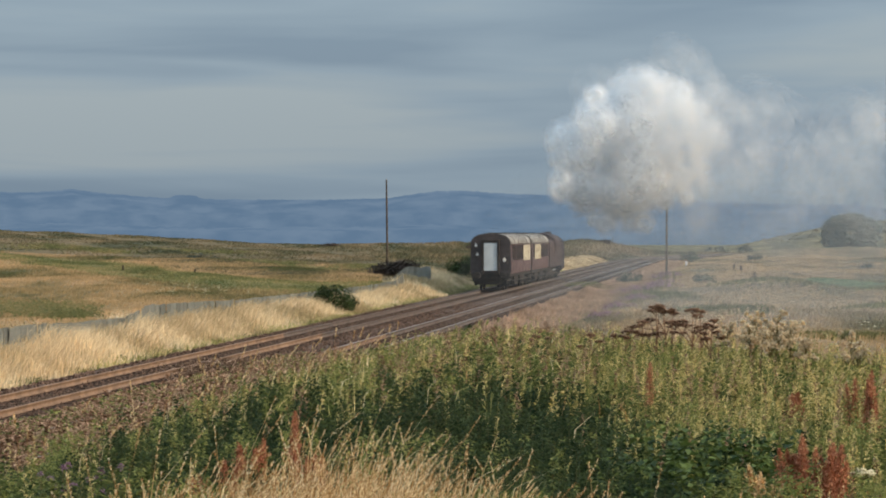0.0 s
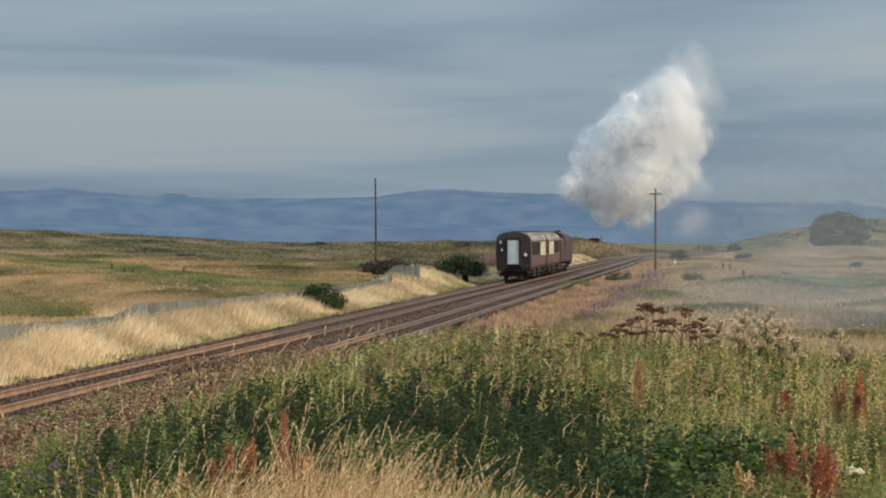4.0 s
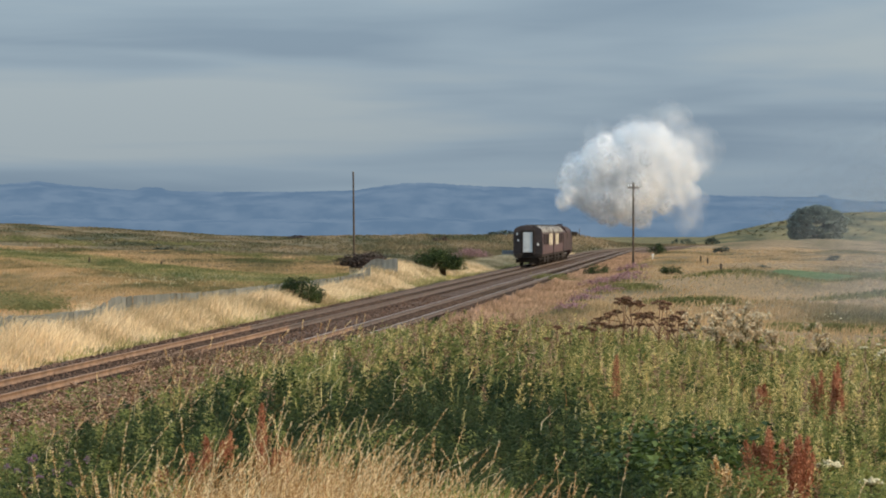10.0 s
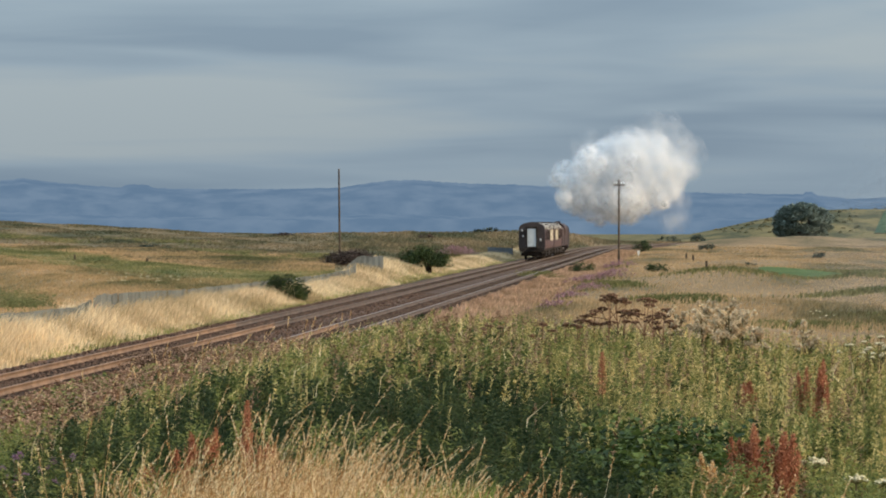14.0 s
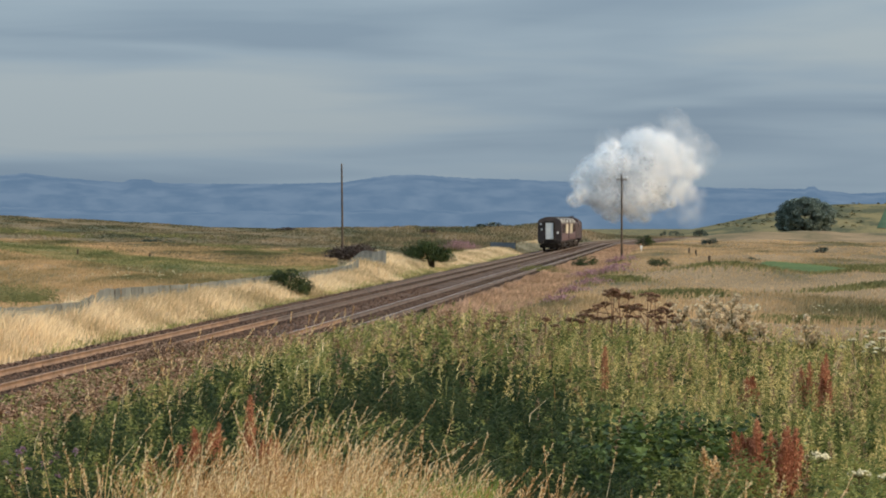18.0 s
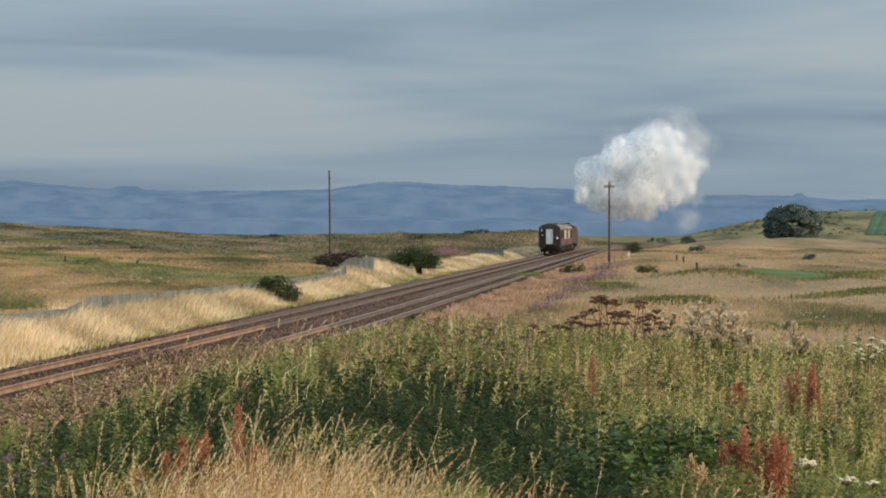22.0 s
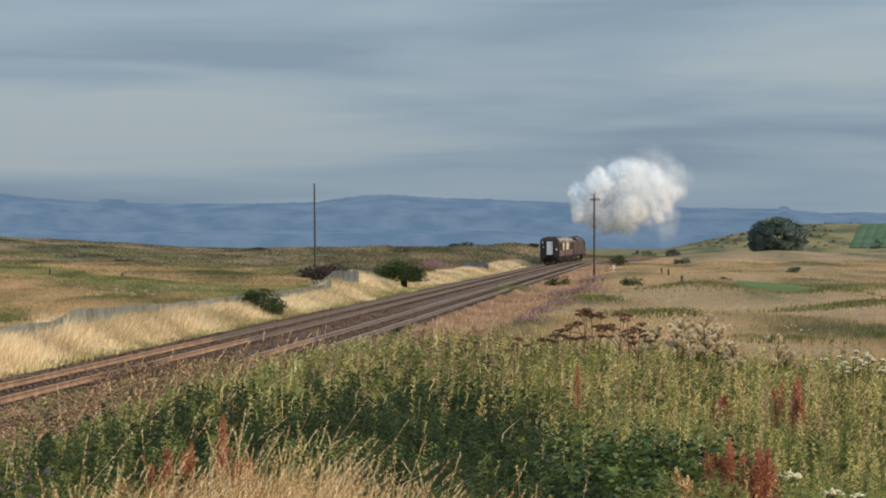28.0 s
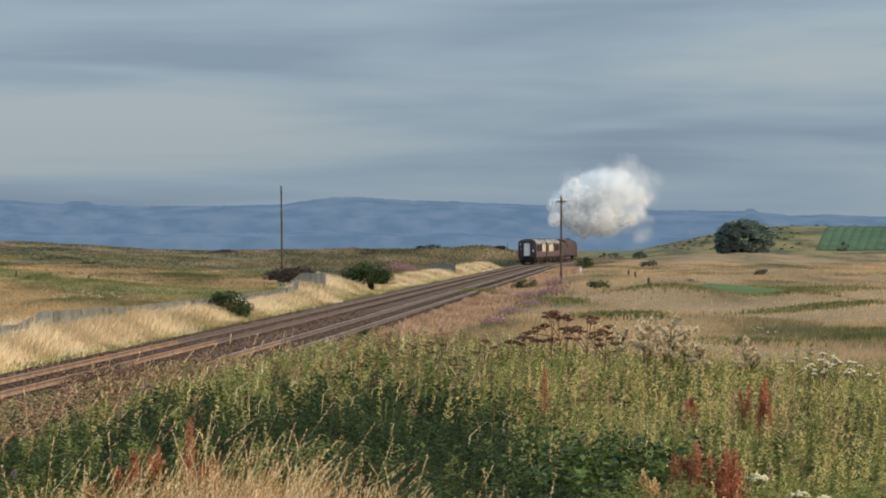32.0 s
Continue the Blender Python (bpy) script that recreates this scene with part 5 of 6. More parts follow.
def puff(name, seed, radius, shells, parent):
    """A billow: lumpy shells one round another, each thinner than the one inside it."""
    rng = np.random.default_rng(seed)
    bulge = rng.normal(0, 1, (34, 3))
    bulge = bulge / np.linalg.norm(bulge, axis=1, keepdims=True)
    size = rng.uniform(0.05, 0.2, 34)
    bm = bmesh.new()
    bmesh.ops.create_icosphere(bm, subdivisions=4, radius=1)
    d = np.array([v.co[:] for v in bm.verts], float)
    f = np.array([[v.index for v in q.verts] for q in bm.faces], int)
    bm.free()
    d = d / np.linalg.norm(d, axis=1, keepdims=True)
    pairs, which = [], []
    for k, (r, mat) in enumerate(shells):
        turn = np.array(Euler((0.3 * k, 0.2 * k, 0.4 * k)).to_matrix())
        dd = d @ turn
        near = np.maximum(0, (dd @ bulge.T) - 0.78) / 0.22
        swell = 0.78 + (near ** 0.7 * size).max(1)
        fine = np.array([noise.fractal(Vector(q) * 2.6 + Vector((seed, k, 0)), 1.0, 2.0, 4) for q in dd])
        pairs.append((d * (radius * r * (swell + 0.10 * fine))[:, None], f))
        which += [k] * len(f)
    ob = arrays(name, *join(*pairs), shells[0][1], parent, smooth=True)
    for r, mat in shells[1:]:
        ob.data.materials.append(M[mat])
    ob.data.polygons.foreach_set("material_index", np.array(which, np.int32))
    return ob


SOLID = ((0.55, "steam"), (0.66, "steam_dense"), (0.76, "steam_dense"), (0.86, "steam_soft"), (0.95, "steam_soft"), (1.04, "steam_thin"))
LOOSE = ((0.5, "steam_dense"), (0.66, "steam_dense"), (0.8, "steam_soft"), (0.93, "steam_soft"), (1.06, "steam_thin"))
FAINT = ((0.4, "steam_thin"), (0.6, "steam_faint"), (0.8, "steam_faint"), (1.0, "steam_faint"))


def build_steam():
    """Steam in one broad mass: large billows fill it, small ones swell from its edge, wisps trail off with the wind."""
    rng = random.Random(21)
    plume = thing("steam_plume", "billowing white steam above the locomotive", "steam")
    firm = [puff("billow", k, r, SOLID, plume) for k, r in enumerate((0.9, 1.3, 1.8, 2.3, 2.8))]
    soft = [puff("billow", 20 + k, r, LOOSE, plume) for k, r in enumerate((1.3, 1.9, 2.5))]
    thin = [puff("wisp", 40 + k, 1.3 + 0.6 * k, FAINT, plume) for k in range(3)]
    obs, shares = [], []

    def add(source, u, w, deep, wisp=False):
        ob = source if source not in obs else new("wisp" if wisp else "billow", source.data)
        ob.parent = plume
        tagged(ob, kind="stuff")
        obs.append(ob)
        shares.append((u, deep, w, rng.uniform(0, 360), rng.uniform(0, 6.28), wisp))

    # the broad heart
    count = 44
    for k in range(count):
        rho, a = 0.33 * math.sqrt((k + 0.5) / count), 2.39996 * k
        u, w = rho * math.cos(a), rho * math.sin(a)
        old = u + 0.8 * w + rng.gauss(0, 0.06)               # old steam drifts up and off with the wind
        add(soft[k % 3] if old > 0.15 else firm[rng.choice((2, 3, 4) if rho < 0.24 else (2, 3))], u, w, rng.uniform(-2.4, 2.4))
    # the scalloped edge
    count = 40
    for k in range(count):
        a = 2 * math.pi * (k + rng.uniform(-0.3, 0.3)) / count
        rho = rng.uniform(0.36, 0.45)
        u, w = rho * math.cos(a), rho * math.sin(a)
        old = u + 0.8 * w
        if old > 0.1:
            add(soft[rng.choice((0, 0, 1))], u * 1.04, w * 1.04, rng.uniform(-1.5, 1.5))
        else:
            add(firm[rng.choice((0, 1, 1, 2))], u * 1.04, w, rng.uniform(-2.0, 1.0))
    # the newest steam, low over the chimney
    for k in range(14):
        a, rho = rng.uniform(1.0, 1.6) * math.pi, rng.uniform(0.25, 0.4)
        add(firm[rng.choice((0, 1, 1, 2))], rho * math.cos(a), rho * math.sin(a), rng.uniform(-1.5, 0.5))
    for k in range(22):
        a, rho = rng.gauss(0.7, 0.75), rng.uniform(0.44, 0.66)
        add(thin[k % 3], rho * math.cos(a), rho * math.sin(a), rng.uniform(-1, 1), True)
    return plume, obs, shares


PLUME, BILLOWS, SHARES = build_steam()


def build_smoke():
    """Thin smoke that the wind carries off over the heath."""
    rng = random.Random(4)
    smoke = thing("drifting_smoke", "thin grey smoke drifting low over the heath", "smoke")
    shells = tuple((0.3 + 0.14 * k, "smoke") for k in range(6))
    base = [puff("haze", 60 + k, r, shells, smoke) for k, r in enumerate((6.0, 8.0))]
    obs, rows = [], []
    for k in range(24):
        ob = base[k] if k < 2 else new("haze", base[k % 2].data)
        ob.parent = smoke
        tagged(ob, kind="stuff")
        y = rng.uniform(110, 200)
        obs.append(ob)
        rows.append((3 + y * rng.uniform(0.03, 0.16), y, rng.uniform(-1.0, 3.5), rng.uniform(0.9, 1.7), 0.08, rng.uniform(0, 360)))
    # the tail of the plume, torn off and blown away to the right
    base = [puff("wisp", 80 + k, r, FAINT, smoke) for k, r in enumerate((2.2, 3.0, 3.8))]
    for k in range(26):
        ob = base[k] if k < 3 else new("wisp", base[k % 3].data)
        ob.parent = smoke
        tagged(ob, kind="stuff")
        obs.append(ob)
        q = rng.random()
        rows.append((22 + 17 * q + rng.gauss(0, 1.2), 262 + rng.uniform(-4, 4), rng.uniform(4.5, 14) + 4 * q * rng.random(), rng.uniform(4.5, 6.5), 0.5, rng.uniform(0, 360)))
    return smoke, obs, rows


SMOKE, HAZE, DRIFT = build_smoke()


# ---- single plants and small things ----
def pieces(name, parent, mat, v, f, label=""):
    return tagged(arrays(name, v, f, mat, parent), label, kind="stuff")


def stalk(points, r0, r1, sides=6):
    bm = bmesh.new()
    for k in range(len(points) - 1):
        a, b = k / (len(points) - 1), (k + 1) / (len(points) - 1)
        tube(bm, points[k], points[k + 1], r0 + (r1 - r0) * a, r0 + (r1 - r0) * b, sides)
    return bm


def dock(x, y, h, spikes_n, spread, label, seed, mat="red"):
    """A dock gone to seed: upright rusty spikes of small seeds on a few stems."""
    rng = np.random.default_rng(seed)
    d = thing("dock_plant", label, "dock", pose(x, y, float(ground_z(x, y)) - 0.03), group="docks gone to seed")
    for k in range(spikes_n):
        a = rng.uniform(0, 6.28)
        lean = np.array([math.cos(a), math.sin(a)]) * rng.uniform(0.2, 1.0) * spread
        hh = h * rng.uniform(0.72, 1.0) if k else h
        st = part("stem", stalk([(0.25 * lean[0], 0.25 * lean[1], 0), (0.7 * lean[0], 0.7 * lean[1], hh * 0.55), (lean[0], lean[1], hh)], 0.007, 0.003), "stem", d)
        n = 620
        t = rng.uniform(0, 1, n) ** 0.8
        w = 0.05 * (1 - t) ** 0.5 * np.where(rng.random(n) < 0.35, 1.7, 1.0)
        z = hh * (0.42 + 0.60 * t)
        fx = lean[0] * (0.62 + 0.4 * t)
        fy = lean[1] * (0.62 + 0.4 * t)
        p = np.stack([fx + rng.normal(0, 1, n) * w * 0.6, fy + rng.normal(0, 1, n) * w * 0.6, z + rng.normal(0, 0.01, n)], 1)
        v, f = leaves(p, rng.normal(0, 0.6, (n, 3)) + np.array([0, 0, 1.1]), rng.uniform(0.014, 0.032, n), rng, 0.5, 0.1)
        pieces("seed_spike", st, mat, v, f)
    n = 9
    a = rng.uniform(0, 6.28, n)
    v, f = leaves(np.stack([0.03 * np.cos(a), 0.03 * np.sin(a), np.full(n, 0.05)], 1), np.stack([np.cos(a), np.sin(a), np.full(n, 0.7)], 1), rng.uniform(0.14, 0.26, n), rng, 0.35, 0.5)
    pieces("foliage", d, "bramble", v, f)
    return d


def umbel(parent, at, r, mat, rng, rays=14, dome=0.25):
    """A flat flower head on thin rays."""
    bm = bmesh.new()
    tops = []
    for k in range(rays):
        a, q = rng.uniform(0, 6.28), math.sqrt(rng.uniform(0.02, 1))
        e = (at[0] + r * q * math.cos(a), at[1] + r * q * math.sin(a), at[2] + r * (0.75 - dome * 1.6 * q * q))
        tube(bm, at, e, 0.004, 0.003, 4)
        tops.append(e)
    head = part("umbel", bm, "brown" if mat == "brown" else "stem", parent)
    n = 16
    p = np.repeat(np.array(tops), n, 0) + rng.normal(0, r * 0.11, (rays * n, 3)) * np.array([1, 1, 0.35])
    v, f = lumps(p, rng.uniform(0.006, 0.014, len(p)) * (1 + r), rng)
    pieces("flower_dust", head, mat, v, f)


def umbellifer(x, y, h, heads, r, mat, label, seed, group=""):
    rng = np.random.default_rng(seed)
    u = thing("umbellifer", label, "wildflower", pose(x, y, float(ground_z(x, y)) - 0.03), group=group)
    lean = rng.normal(0, 0.05, 2)
    st = part("stem", stalk([(0, 0, 0), (lean[0], lean[1], h * 0.5), (lean[0] * 1.6, lean[1] * 1.6, h * 0.94)], 0.012, 0.007), "brown" if mat == "brown" else "stem", u)
    umbel(st, (lean[0] * 1.6, lean[1] * 1.6, h * 0.92), r, mat, rng)
    for k in range(heads - 1):
        a = 6.28 * k / max(1, heads - 1) + rng.uniform(0, 1)
        z0 = h * rng.uniform(0.45, 0.7)
        e = (lean[0] + 0.22 * math.cos(a) * rng.uniform(0.7, 1.4), lean[1] + 0.22 * math.sin(a), h * rng.uniform(0.7, 0.95))
        br = part("branch", stalk([(lean[0], lean[1], z0), e], 0.008, 0.005), "brown" if mat == "brown" else "stem", u)
        umbel(br, e, r * rng.uniform(0.6, 0.95), mat, rng)
    return u


def thistle(x, y, h, label, seed):
    rng = np.random.default_rng(seed)
    t = thing("thistle", label, "thistle", pose(x, y, float(ground_z(x, y)) - 0.03), group="thistles gone to seed")
    part("stem", stalk([(0, 0, 0), (0.03, 0, h * 0.6), (0.05, 0.02, h)], 0.010, 0.006), "stem", t)
    n = 26
    a, z = rng.uniform(0, 6.28, n), rng.uniform(0.1, 0.7, n) * h
    v, f = leaves(np.stack([0.03 * z, 0 * z, z], 1), np.stack([np.cos(a), np.sin(a), rng.uniform(0.1, 0.8, n)], 1), rng.uniform(0.08, 0.17, n), rng, 0.22, 0.3)
    pieces("foliage", t, "green", v, f)
    for k in range(14):
        a, q = rng.uniform(0, 6.28), rng.uniform(0.03, 0.19)
        c = np.array([0.05 + q * math.cos(a), q * math.sin(a), h * rng.uniform(0.72, 1.1)])
        br = part("branch", stalk([(0.04, 0.01, c[2] - 0.15), tuple(c)], 0.006, 0.004, 5), "stem", t)
        m = 70
        d = rng.normal(0, 1, (m, 3))
        d = d / np.linalg.norm(d, axis=1, keepdims=True)
        v, f = leaves(np.broadcast_to(c, (m, 3)), d + np.array([0, 0, 0.5]), rng.uniform(0.034, 0.068, m), rng, 0.42, 0.1)
        pieces("seed_head", br, "down", v, f)
    return t


def knapweed(x, y, h, seed):
    rng = np.random.default_rng(seed)
    t = thing("knapweed", "small purple knapweed flower in the green weeds", "wildflower", pose(x, y, float(ground_z(x, y)) - 0.03), group="purple knapweed")
    part("stem", stalk([(0, 0, 0), (0.02, 0, h * 0.6), (0.03, 0.01, h)], 0.006, 0.004), "stem", t)
    for k in range(3):
        c = np.array([0.03 + rng.normal(0, 0.07), rng.normal(0, 0.07), h + rng.normal(0, 0.05)])
        br = part("branch", stalk([(0.03, 0, h * 0.75), tuple(c)], 0.004, 0.003, 5), "stem", t)
        m = 60
        d = rng.normal(0, 1, (m, 3)) + np.array([0, 0, 0.8])
        v, f = leaves(np.broadcast_to(c, (m, 3)), d, rng.uniform(0.025, 0.045, m), rng, 0.3, 0.1)
        pieces("flower_head", br, "purple", v, f)


RED = "rust-red dock gone to seed among the green weeds"
for k, (x, y, h, n, sp, lb, mt) in enumerate((
        (4.08, 30.0, 0.92, 5, 0.12, RED, "red"), (4.22, 29.8, 1.0, 6, 0.10, RED, "red"), (2.62, 22.4, 0.86, 12, 0.15, RED, "red"), (2.86, 22.4, 0.8, 11, 0.13, RED, "red"),
        (3.2, 23.2, 0.4, 4, 0.10, RED, "red"), (-1.17, 24.4, 0.92, 4, 0.07, "rust-red dock rising out of the dry golden grass", "red"),
        (-1.48, 24.0, 0.72, 5, 0.16, "rust-red dock rising out of the dry golden grass", "red"), (-1.05, 23.4, 0.68, 6, 0.18, "rust-red dock rising out of the dry golden grass", "red"),
        (2.31, 34.0, 0.9, 1, 0.02, RED, "red"), (3.85, 33.0, 0.62, 5, 0.11, "small orange-brown dock gone to seed in the weeds", "red"), (2.44, 23.0, 0.6, 5, 0.14, "yellowing dock among the weeds", "straw"),
        (-1.75, 23.3, 0.6, 5, 0.2, "rust-red dock rising out of the dry golden grass", "red"))):
    dock(x, y, h, n, sp, lb, 300 + k, mt)

for k, (x, y, h, n, r) in enumerate(((2.75, 47, 0.95, 4, 0.17), (3.1, 48, 1.05, 4, 0.17), (3.3, 47, 1.28, 5, 0.2), (3.6, 48.5, 1.32, 5, 0.2), (3.85, 47.5, 1.3, 5, 0.2), (4.1, 48, 1.22, 4, 0.18),
                                     (4.25, 47, 1.0, 4, 0.17), (2.25, 47, 0.85, 3, 0.14), (3.45, 46, 1.05, 4, 0.17), (1.55, 49, 0.8, 3, 0.12), (3.95, 45.5, 1.05, 4, 0.16))):
    umbellifer(x, y, h * (0.92 + 0.05 * (k % 3)), n, r * 0.62, "brown", "tall dead brown hogweed with flat seed heads", 330 + k, "dead hogweeds")

rngt = random.Random(8)
for k in range(12):
    x = 4.22 + 0.92 * k / 11 + rngt.uniform(-0.05, 0.05)
    thistle(x, 44.5 + rngt.uniform(-1.2, 1.2), (1.2 - 0.2 * k / 11) * rngt.uniform(0.82, 1.08), "creeping thistle with grey-white downy seed heads", 350 + k)
thistle(5.58, 42.0, 0.95, "tall thistle with pale downy seed heads", 380)
thistle(5.75, 42.6, 0.8, "tall thistle with pale downy seed heads", 381)

for k, (x, y, h, n, r) in enumerate(((3.14, 22.9, 0.56, 1, 0.11), (3.42, 22.6, 0.47, 2, 0.08), (6.5, 41, 0.86, 6, 0.04), (6.62, 41.5, 0.95, 7, 0.045), (6.8, 41.2, 0.9, 6, 0.04), (6.95, 42, 0.86, 6, 0.045), (6.3, 42, 0.8, 5, 0.04), (7.1, 41.6, 0.8, 6, 0.04))):
    umbellifer(x, y, h, n, r, "white", "creamy white umbel flower among the green weeds", 390 + k, "white hogweeds")
for k in range(14):
    y = rngt.uniform(64, 125)
    umbellifer(y * rngt.uniform(0.075, 0.15), y, rngt.uniform(0.4, 0.65), 4, 0.05, "white", "wild carrot with small white flower heads on the heath", 400 + k, "wild carrots")
for k in range(6):
    y = rngt.uniform(22.8, 25.5)
    knapweed(-y * rngt.uniform(0.115, 0.145), y, rngt.uniform(0.35, 0.5), 430 + k)


def rosebay(x, y, w, h, n, label, seed):
    """A stand of rosebay willowherb: many stems topped by pink spires."""
    rng = np.random.default_rng(seed)
    z = float(ground_z(x, y))
    r = thing("rosebay_willowherb", label, "wildflowers", pose(x, y, z - 0.03), group="stands of rosebay")
    px, py = rng.normal(0, 0.33, n) * w, rng.normal(0, 0.4, n) * w
    hh = h * rng.uniform(0.65, 1.1, n) * np.exp(-(px / w) ** 2)
    p = np.stack([px, py, ground_z(x + px, y + py) - z], 1)
    pieces("stem_stand", r, "rank", *spikes(p, hh, 0.05, 0.1, rng))
    t = rng.uniform(0.5, 1, (n, 10))
    fp = p[:, None] + np.stack([0.1 * t * hh[:, None], 0 * t, t * hh[:, None]], -1) + rng.normal(0, 0.05, (n, 10, 3))
    pieces("flower_stand", r, "rosebay", *leaves(fp.reshape(-1, 3), rng.normal(0, 0.6, (n * 10, 3)) + np.array([0, 0, 0.6]), 0.11, rng, 0.6, 0.2))


for k, (x, y, w, h, n) in enumerate(((6.6, 332, 3.3, 1.5, 420), (12.6, 205, 2.3, 0.55, 70), (14.4, 208, 2.2, 0.6, 70), (19.2, 265, 2.2, 0.7, 90), (11.0, 175, 1.8, 0.45, 50), (9.2, 160, 1.6, 0.4, 40), (7.0, 138, 1.5, 0.4, 36), (16.2, 225, 2.0, 0.5, 50))):
    rosebay(x, y, w, h, n, "stand of pink rosebay willowherb beside the track", 450 + k)


# ---- hillside, far heath ----
def build_crop():
    field = thing("crop_field", "green field of crop rows on the hillside", "field")
    for k in range(30):
        x0 = 135 + k * 2.6
        ys = np.linspace(772, 884, 24)
        v = []
        for y in ys:
            x = x0 * y / 830 - 3.0 * (884 - y) / 112
            for dx, dz in ((-1.3, 0.05), (-0.6, 0.22), (0.6, 0.22), (1.3, 0.05)):
                v.append((x + dx, y, float(ground_z(x + dx, y)) + dz))
        i, j = np.meshgrid(np.arange(3), np.arange(23))
        a = (j * 4 + i).ravel()
        arrays("crop_row", np.array(v), np.stack([a, a + 1, a + 5, a, a + 5, a + 4], 1), "crop", field)


build_crop()


def build_turf():
    n = 26
    u = np.linspace(-1, 1, n)
    gx, gy = np.meshgrid(u, u)
    q = np.sqrt(np.clip(1 - gy ** 2, 0.0, 1))
    x, y = 31.0 + 3.4 * gx * q, 228 + 15 * gy
    v = np.stack([x, y, ground_z(x, y) + 0.10], -1).reshape(-1, 3)
    i, j = np.meshgrid(np.arange(n - 1), np.arange(n - 1))
    a = (j * n + i).ravel()
    tagged(arrays("mown_turf", v, np.stack([a, a + 1, a + n + 1, a, a + n + 1, a + n], 1), "turf", smooth=True), "patch of mown bright green turf on the heath", "lawn", kind="structure")


build_turf()


def build_gorse():
    """Low gorse over the hillside."""
    rng = np.random.default_rng(77)
    n = 420
    x, y = rng.uniform(70, 190, n), rng.uniform(745, 905, n)
    z = ground_z(x, y)
    keep = (z > 0.8) & ~((x * 830 / y > 126) & (y > 765) & (y < 892))
    x, y, z = x[keep], y[keep], z[keep]
    m = 30
    r = rng.uniform(0.2, 0.6, len(x))
    d = rng.normal(0, 1, (len(x), m, 3))
    d = d / np.linalg.norm(d, axis=2, keepdims=True)
    d[..., 2] = np.abs(d[..., 2]) * 0.6
    p = np.stack([x, y, z], 1)[:, None] + d * r[:, None, None]
    sheet(arrays("gorse_scrub", *leaves(p.reshape(-1, 3), d.reshape(-1, 3), 0.4, rng, 0.7, 0.2), "hill"), "low olive and yellow gorse scrub on the hillside", "gorse")


build_gorse()

for k, (x, y, w, h) in enumerate(((63.8, 708, 1.6, 1.5), (66.4, 712, 1.9, 1.7), (69, 700, 1.5, 1.2), (44, 430, 2.6, 0.9), (58, 640, 2.5, 1.6), (30.4, 262, 1.4, 0.5), (84, 742, 3.0, 1.6), (128, 770, 3.2, 2.4), (150, 780, 4.0, 2.2), (46, 330, 1.8, 0.7))):
    bush("bush", "small dark shrub on the far heath", x, y, w, h, "farbush", 500, w * 0.1, 0, 0.1, 40 + k)
for k, (x, y, w, h) in enumerate(((-26, 330, 3.4, 0.5), (-17, 470, 3.4, 0.6), (16, 520, 6.0, 1.2), (5, 480, 2.6, 0.8))):
    bush("bush", "low dark shrub on the grassy dunes", x, y, w, h, "darkbush" if k % 2 else "farbush", 700, w * 0.08, 0, 0.1, 60 + k)
for x, y, h in ((-27.5, 262, 0.5), (-21.0, 258, 0.35)):
    p = thing("fence_post", "old leaning timber fence post on the dunes", "post", pose(x, y, float(ground_z(x, y)) - 0.2, 2, 3, 0), group="old fence posts")
    part("post", rod((0, 0, 0), (0, 0, h + 0.2), 0.09, 0.08, 8), "pole", p)
for x, y, h in ((24.5, 240, 0.7), (29.3, 300, 0.6), (31.5, 330, 0.7)):
    p = thing("marker_stump", "short dark timber stump on the heath", "post", pose(x, y, float(ground_z(x, y)) - 0.2), group="timber stumps")
    part("post", rod((0, 0, 0), (0, 0, h + 0.2), 0.1, 0.09, 8), "pole", p)


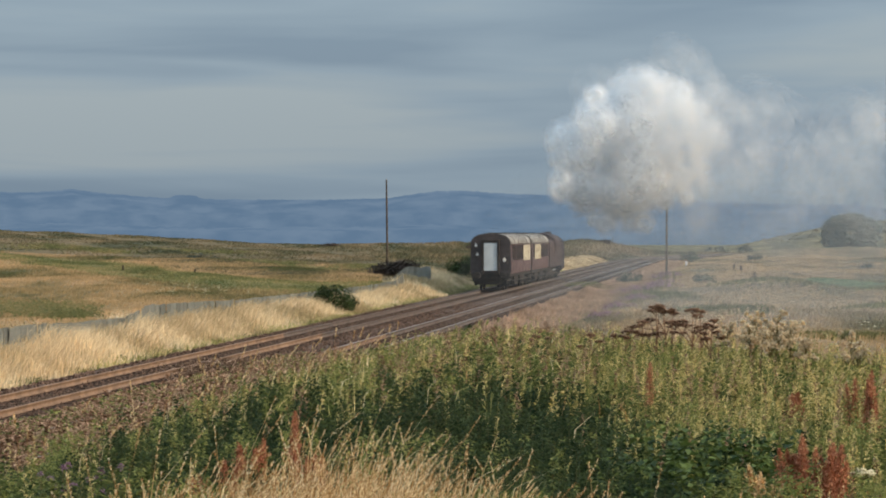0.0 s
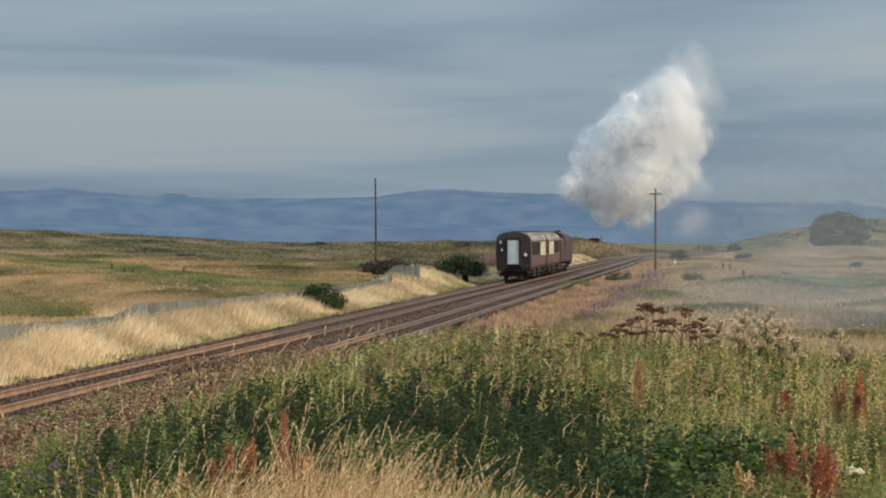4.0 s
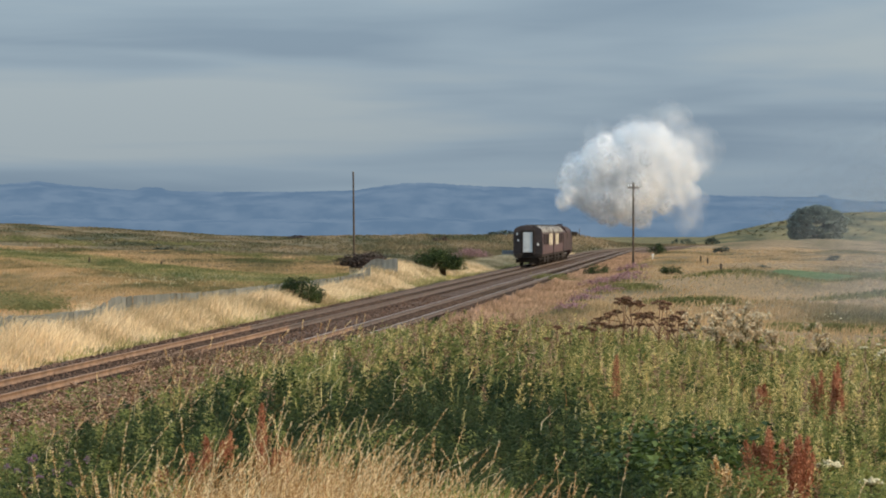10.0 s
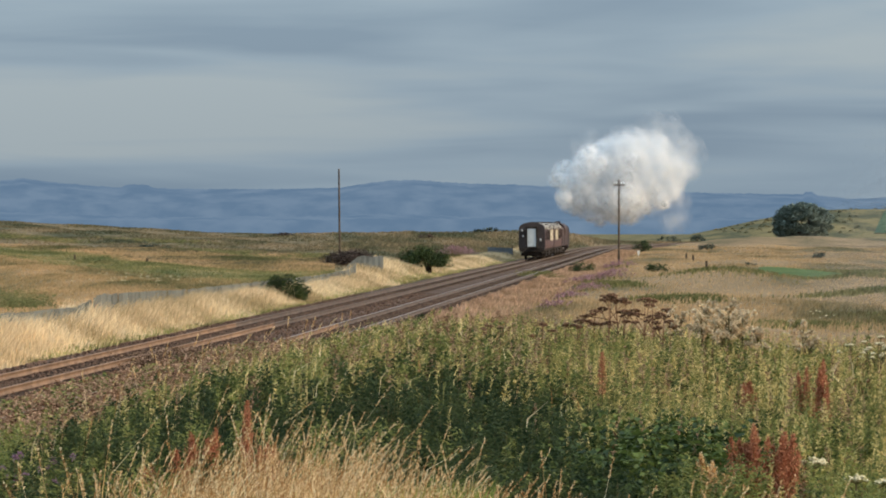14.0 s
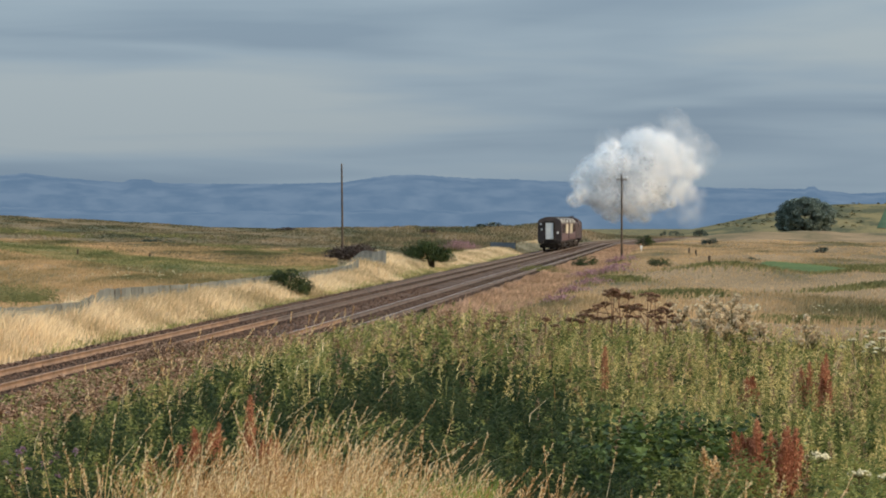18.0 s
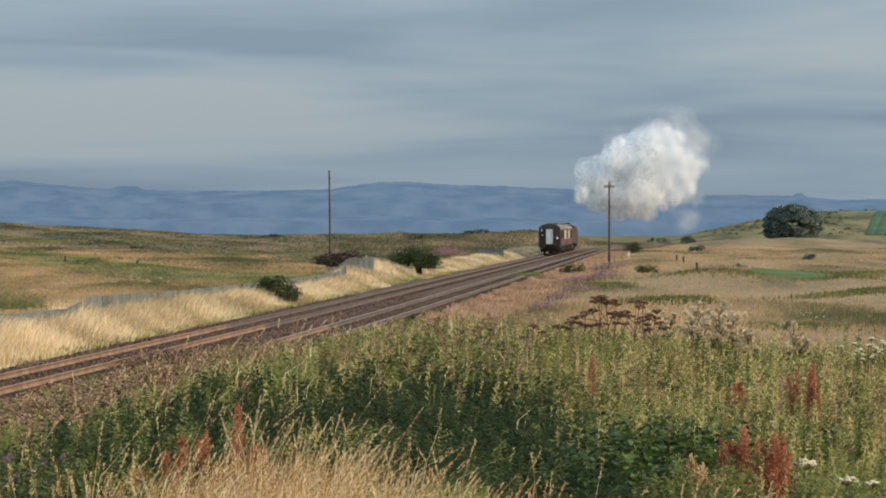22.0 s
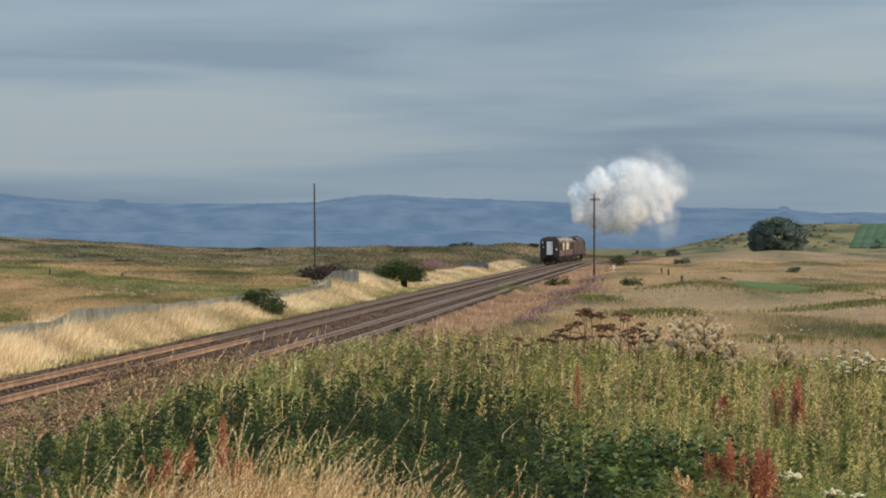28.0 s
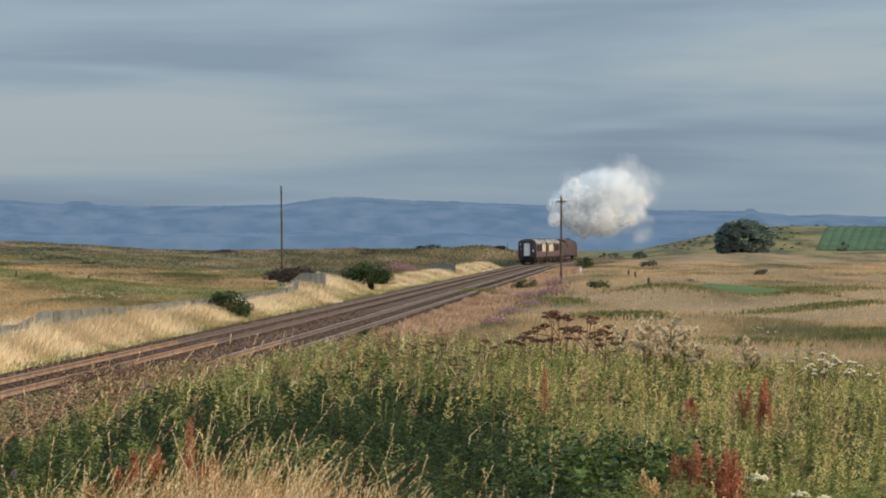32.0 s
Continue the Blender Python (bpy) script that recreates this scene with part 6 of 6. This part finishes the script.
# ---- sleepers ----
def build_sleepers():
    bm = slab(-1.3, 1.3, -0.125, 0.125, -0.30, -0.165, 0.012)
    me = bpy.data.meshes.new("sleeper")
    bm.to_mesh(me)
    bm.free()
    me.materials.append(M["sleeper"])
    for tr, o in zip(TRACK_OBS, TRACKS):
        rest = []
        for k in range(900):
            y = 45 + 0.7 * k
            if y > 690:
                break
            x, turn = along(y)
            m = pose(x + o, y, 0, 0, 0, -turn)
            if k < 290:
                ob = new("sleeper", me)
                ob.parent, ob.matrix_basis = tr, m
            else:
                rest.append(m)
        co = np.array([v.co[:] for v in me.vertices])
        tri = []
        for p in me.polygons:
            q = p.vertices[:]
            tri += [(q[0], q[j], q[j + 1]) for j in range(1, len(q) - 1)]
        tri = np.array(tri)
        vs = [np.array([(m @ Vector(c))[:] for c in co]) for m in rest]
        fs = [tri + j * len(co) for j in range(len(rest))]
        sheet(arrays("sleeper_run", np.concatenate(vs), np.concatenate(fs), "sleeper", tr))


build_sleepers()


# ---- what moves ----
SPEED, START = 7.95, 205.7     # metres a second; the rear buffers' distance ahead at the start


def motions():
    times = [0, 2, 4, 6, 8, 10, 12, 14, 16, 18, 20, 22, 24, 25, 26, 27, 28, 29, 30, 31, 32]

    def on_rails(y, a, b):
        """The pose of a vehicle whose rear is at y and whose bogies stand a and b further on."""
        p, q = Vector((float(track_x(y + a)), y + a, 0)), Vector((float(track_x(y + b)), y + b, 0))
        d = (q - p).normalized()
        turn = math.degrees(math.atan2(-d.x, d.y))
        o = p - d * a
        return pose(o.x, o.y, 0, 0, 0, turn)

    for ob, gap, a, b in ((coach_rear, 0.0, 2.7, 17.2), (coach_front, 20.5, 2.7, 17.2), (loco, 41.0, 3.4, 15.0)):
        walk(ob, [(t, on_rails(START + SPEED * t + gap, a, b)) for t in times])
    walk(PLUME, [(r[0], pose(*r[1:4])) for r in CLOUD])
    for ob, (u, v, w, turn, phase, wisp) in zip(BILLOWS, SHARES):
        rows = []
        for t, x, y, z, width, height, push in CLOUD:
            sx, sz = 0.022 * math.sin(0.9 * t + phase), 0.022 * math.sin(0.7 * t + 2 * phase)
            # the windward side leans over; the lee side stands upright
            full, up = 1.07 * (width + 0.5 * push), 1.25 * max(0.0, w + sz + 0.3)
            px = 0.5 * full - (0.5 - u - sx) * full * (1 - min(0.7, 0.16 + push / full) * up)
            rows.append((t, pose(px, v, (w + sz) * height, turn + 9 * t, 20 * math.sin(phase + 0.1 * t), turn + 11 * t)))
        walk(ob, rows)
    for ob, (x, y, z, speed, rise, turn) in zip(HAZE, DRIFT):
        walk(ob, [(t, pose(x + speed * t, y + 0.3 * t, z + rise * t, 0, 0, turn)) for t in times])



motions()
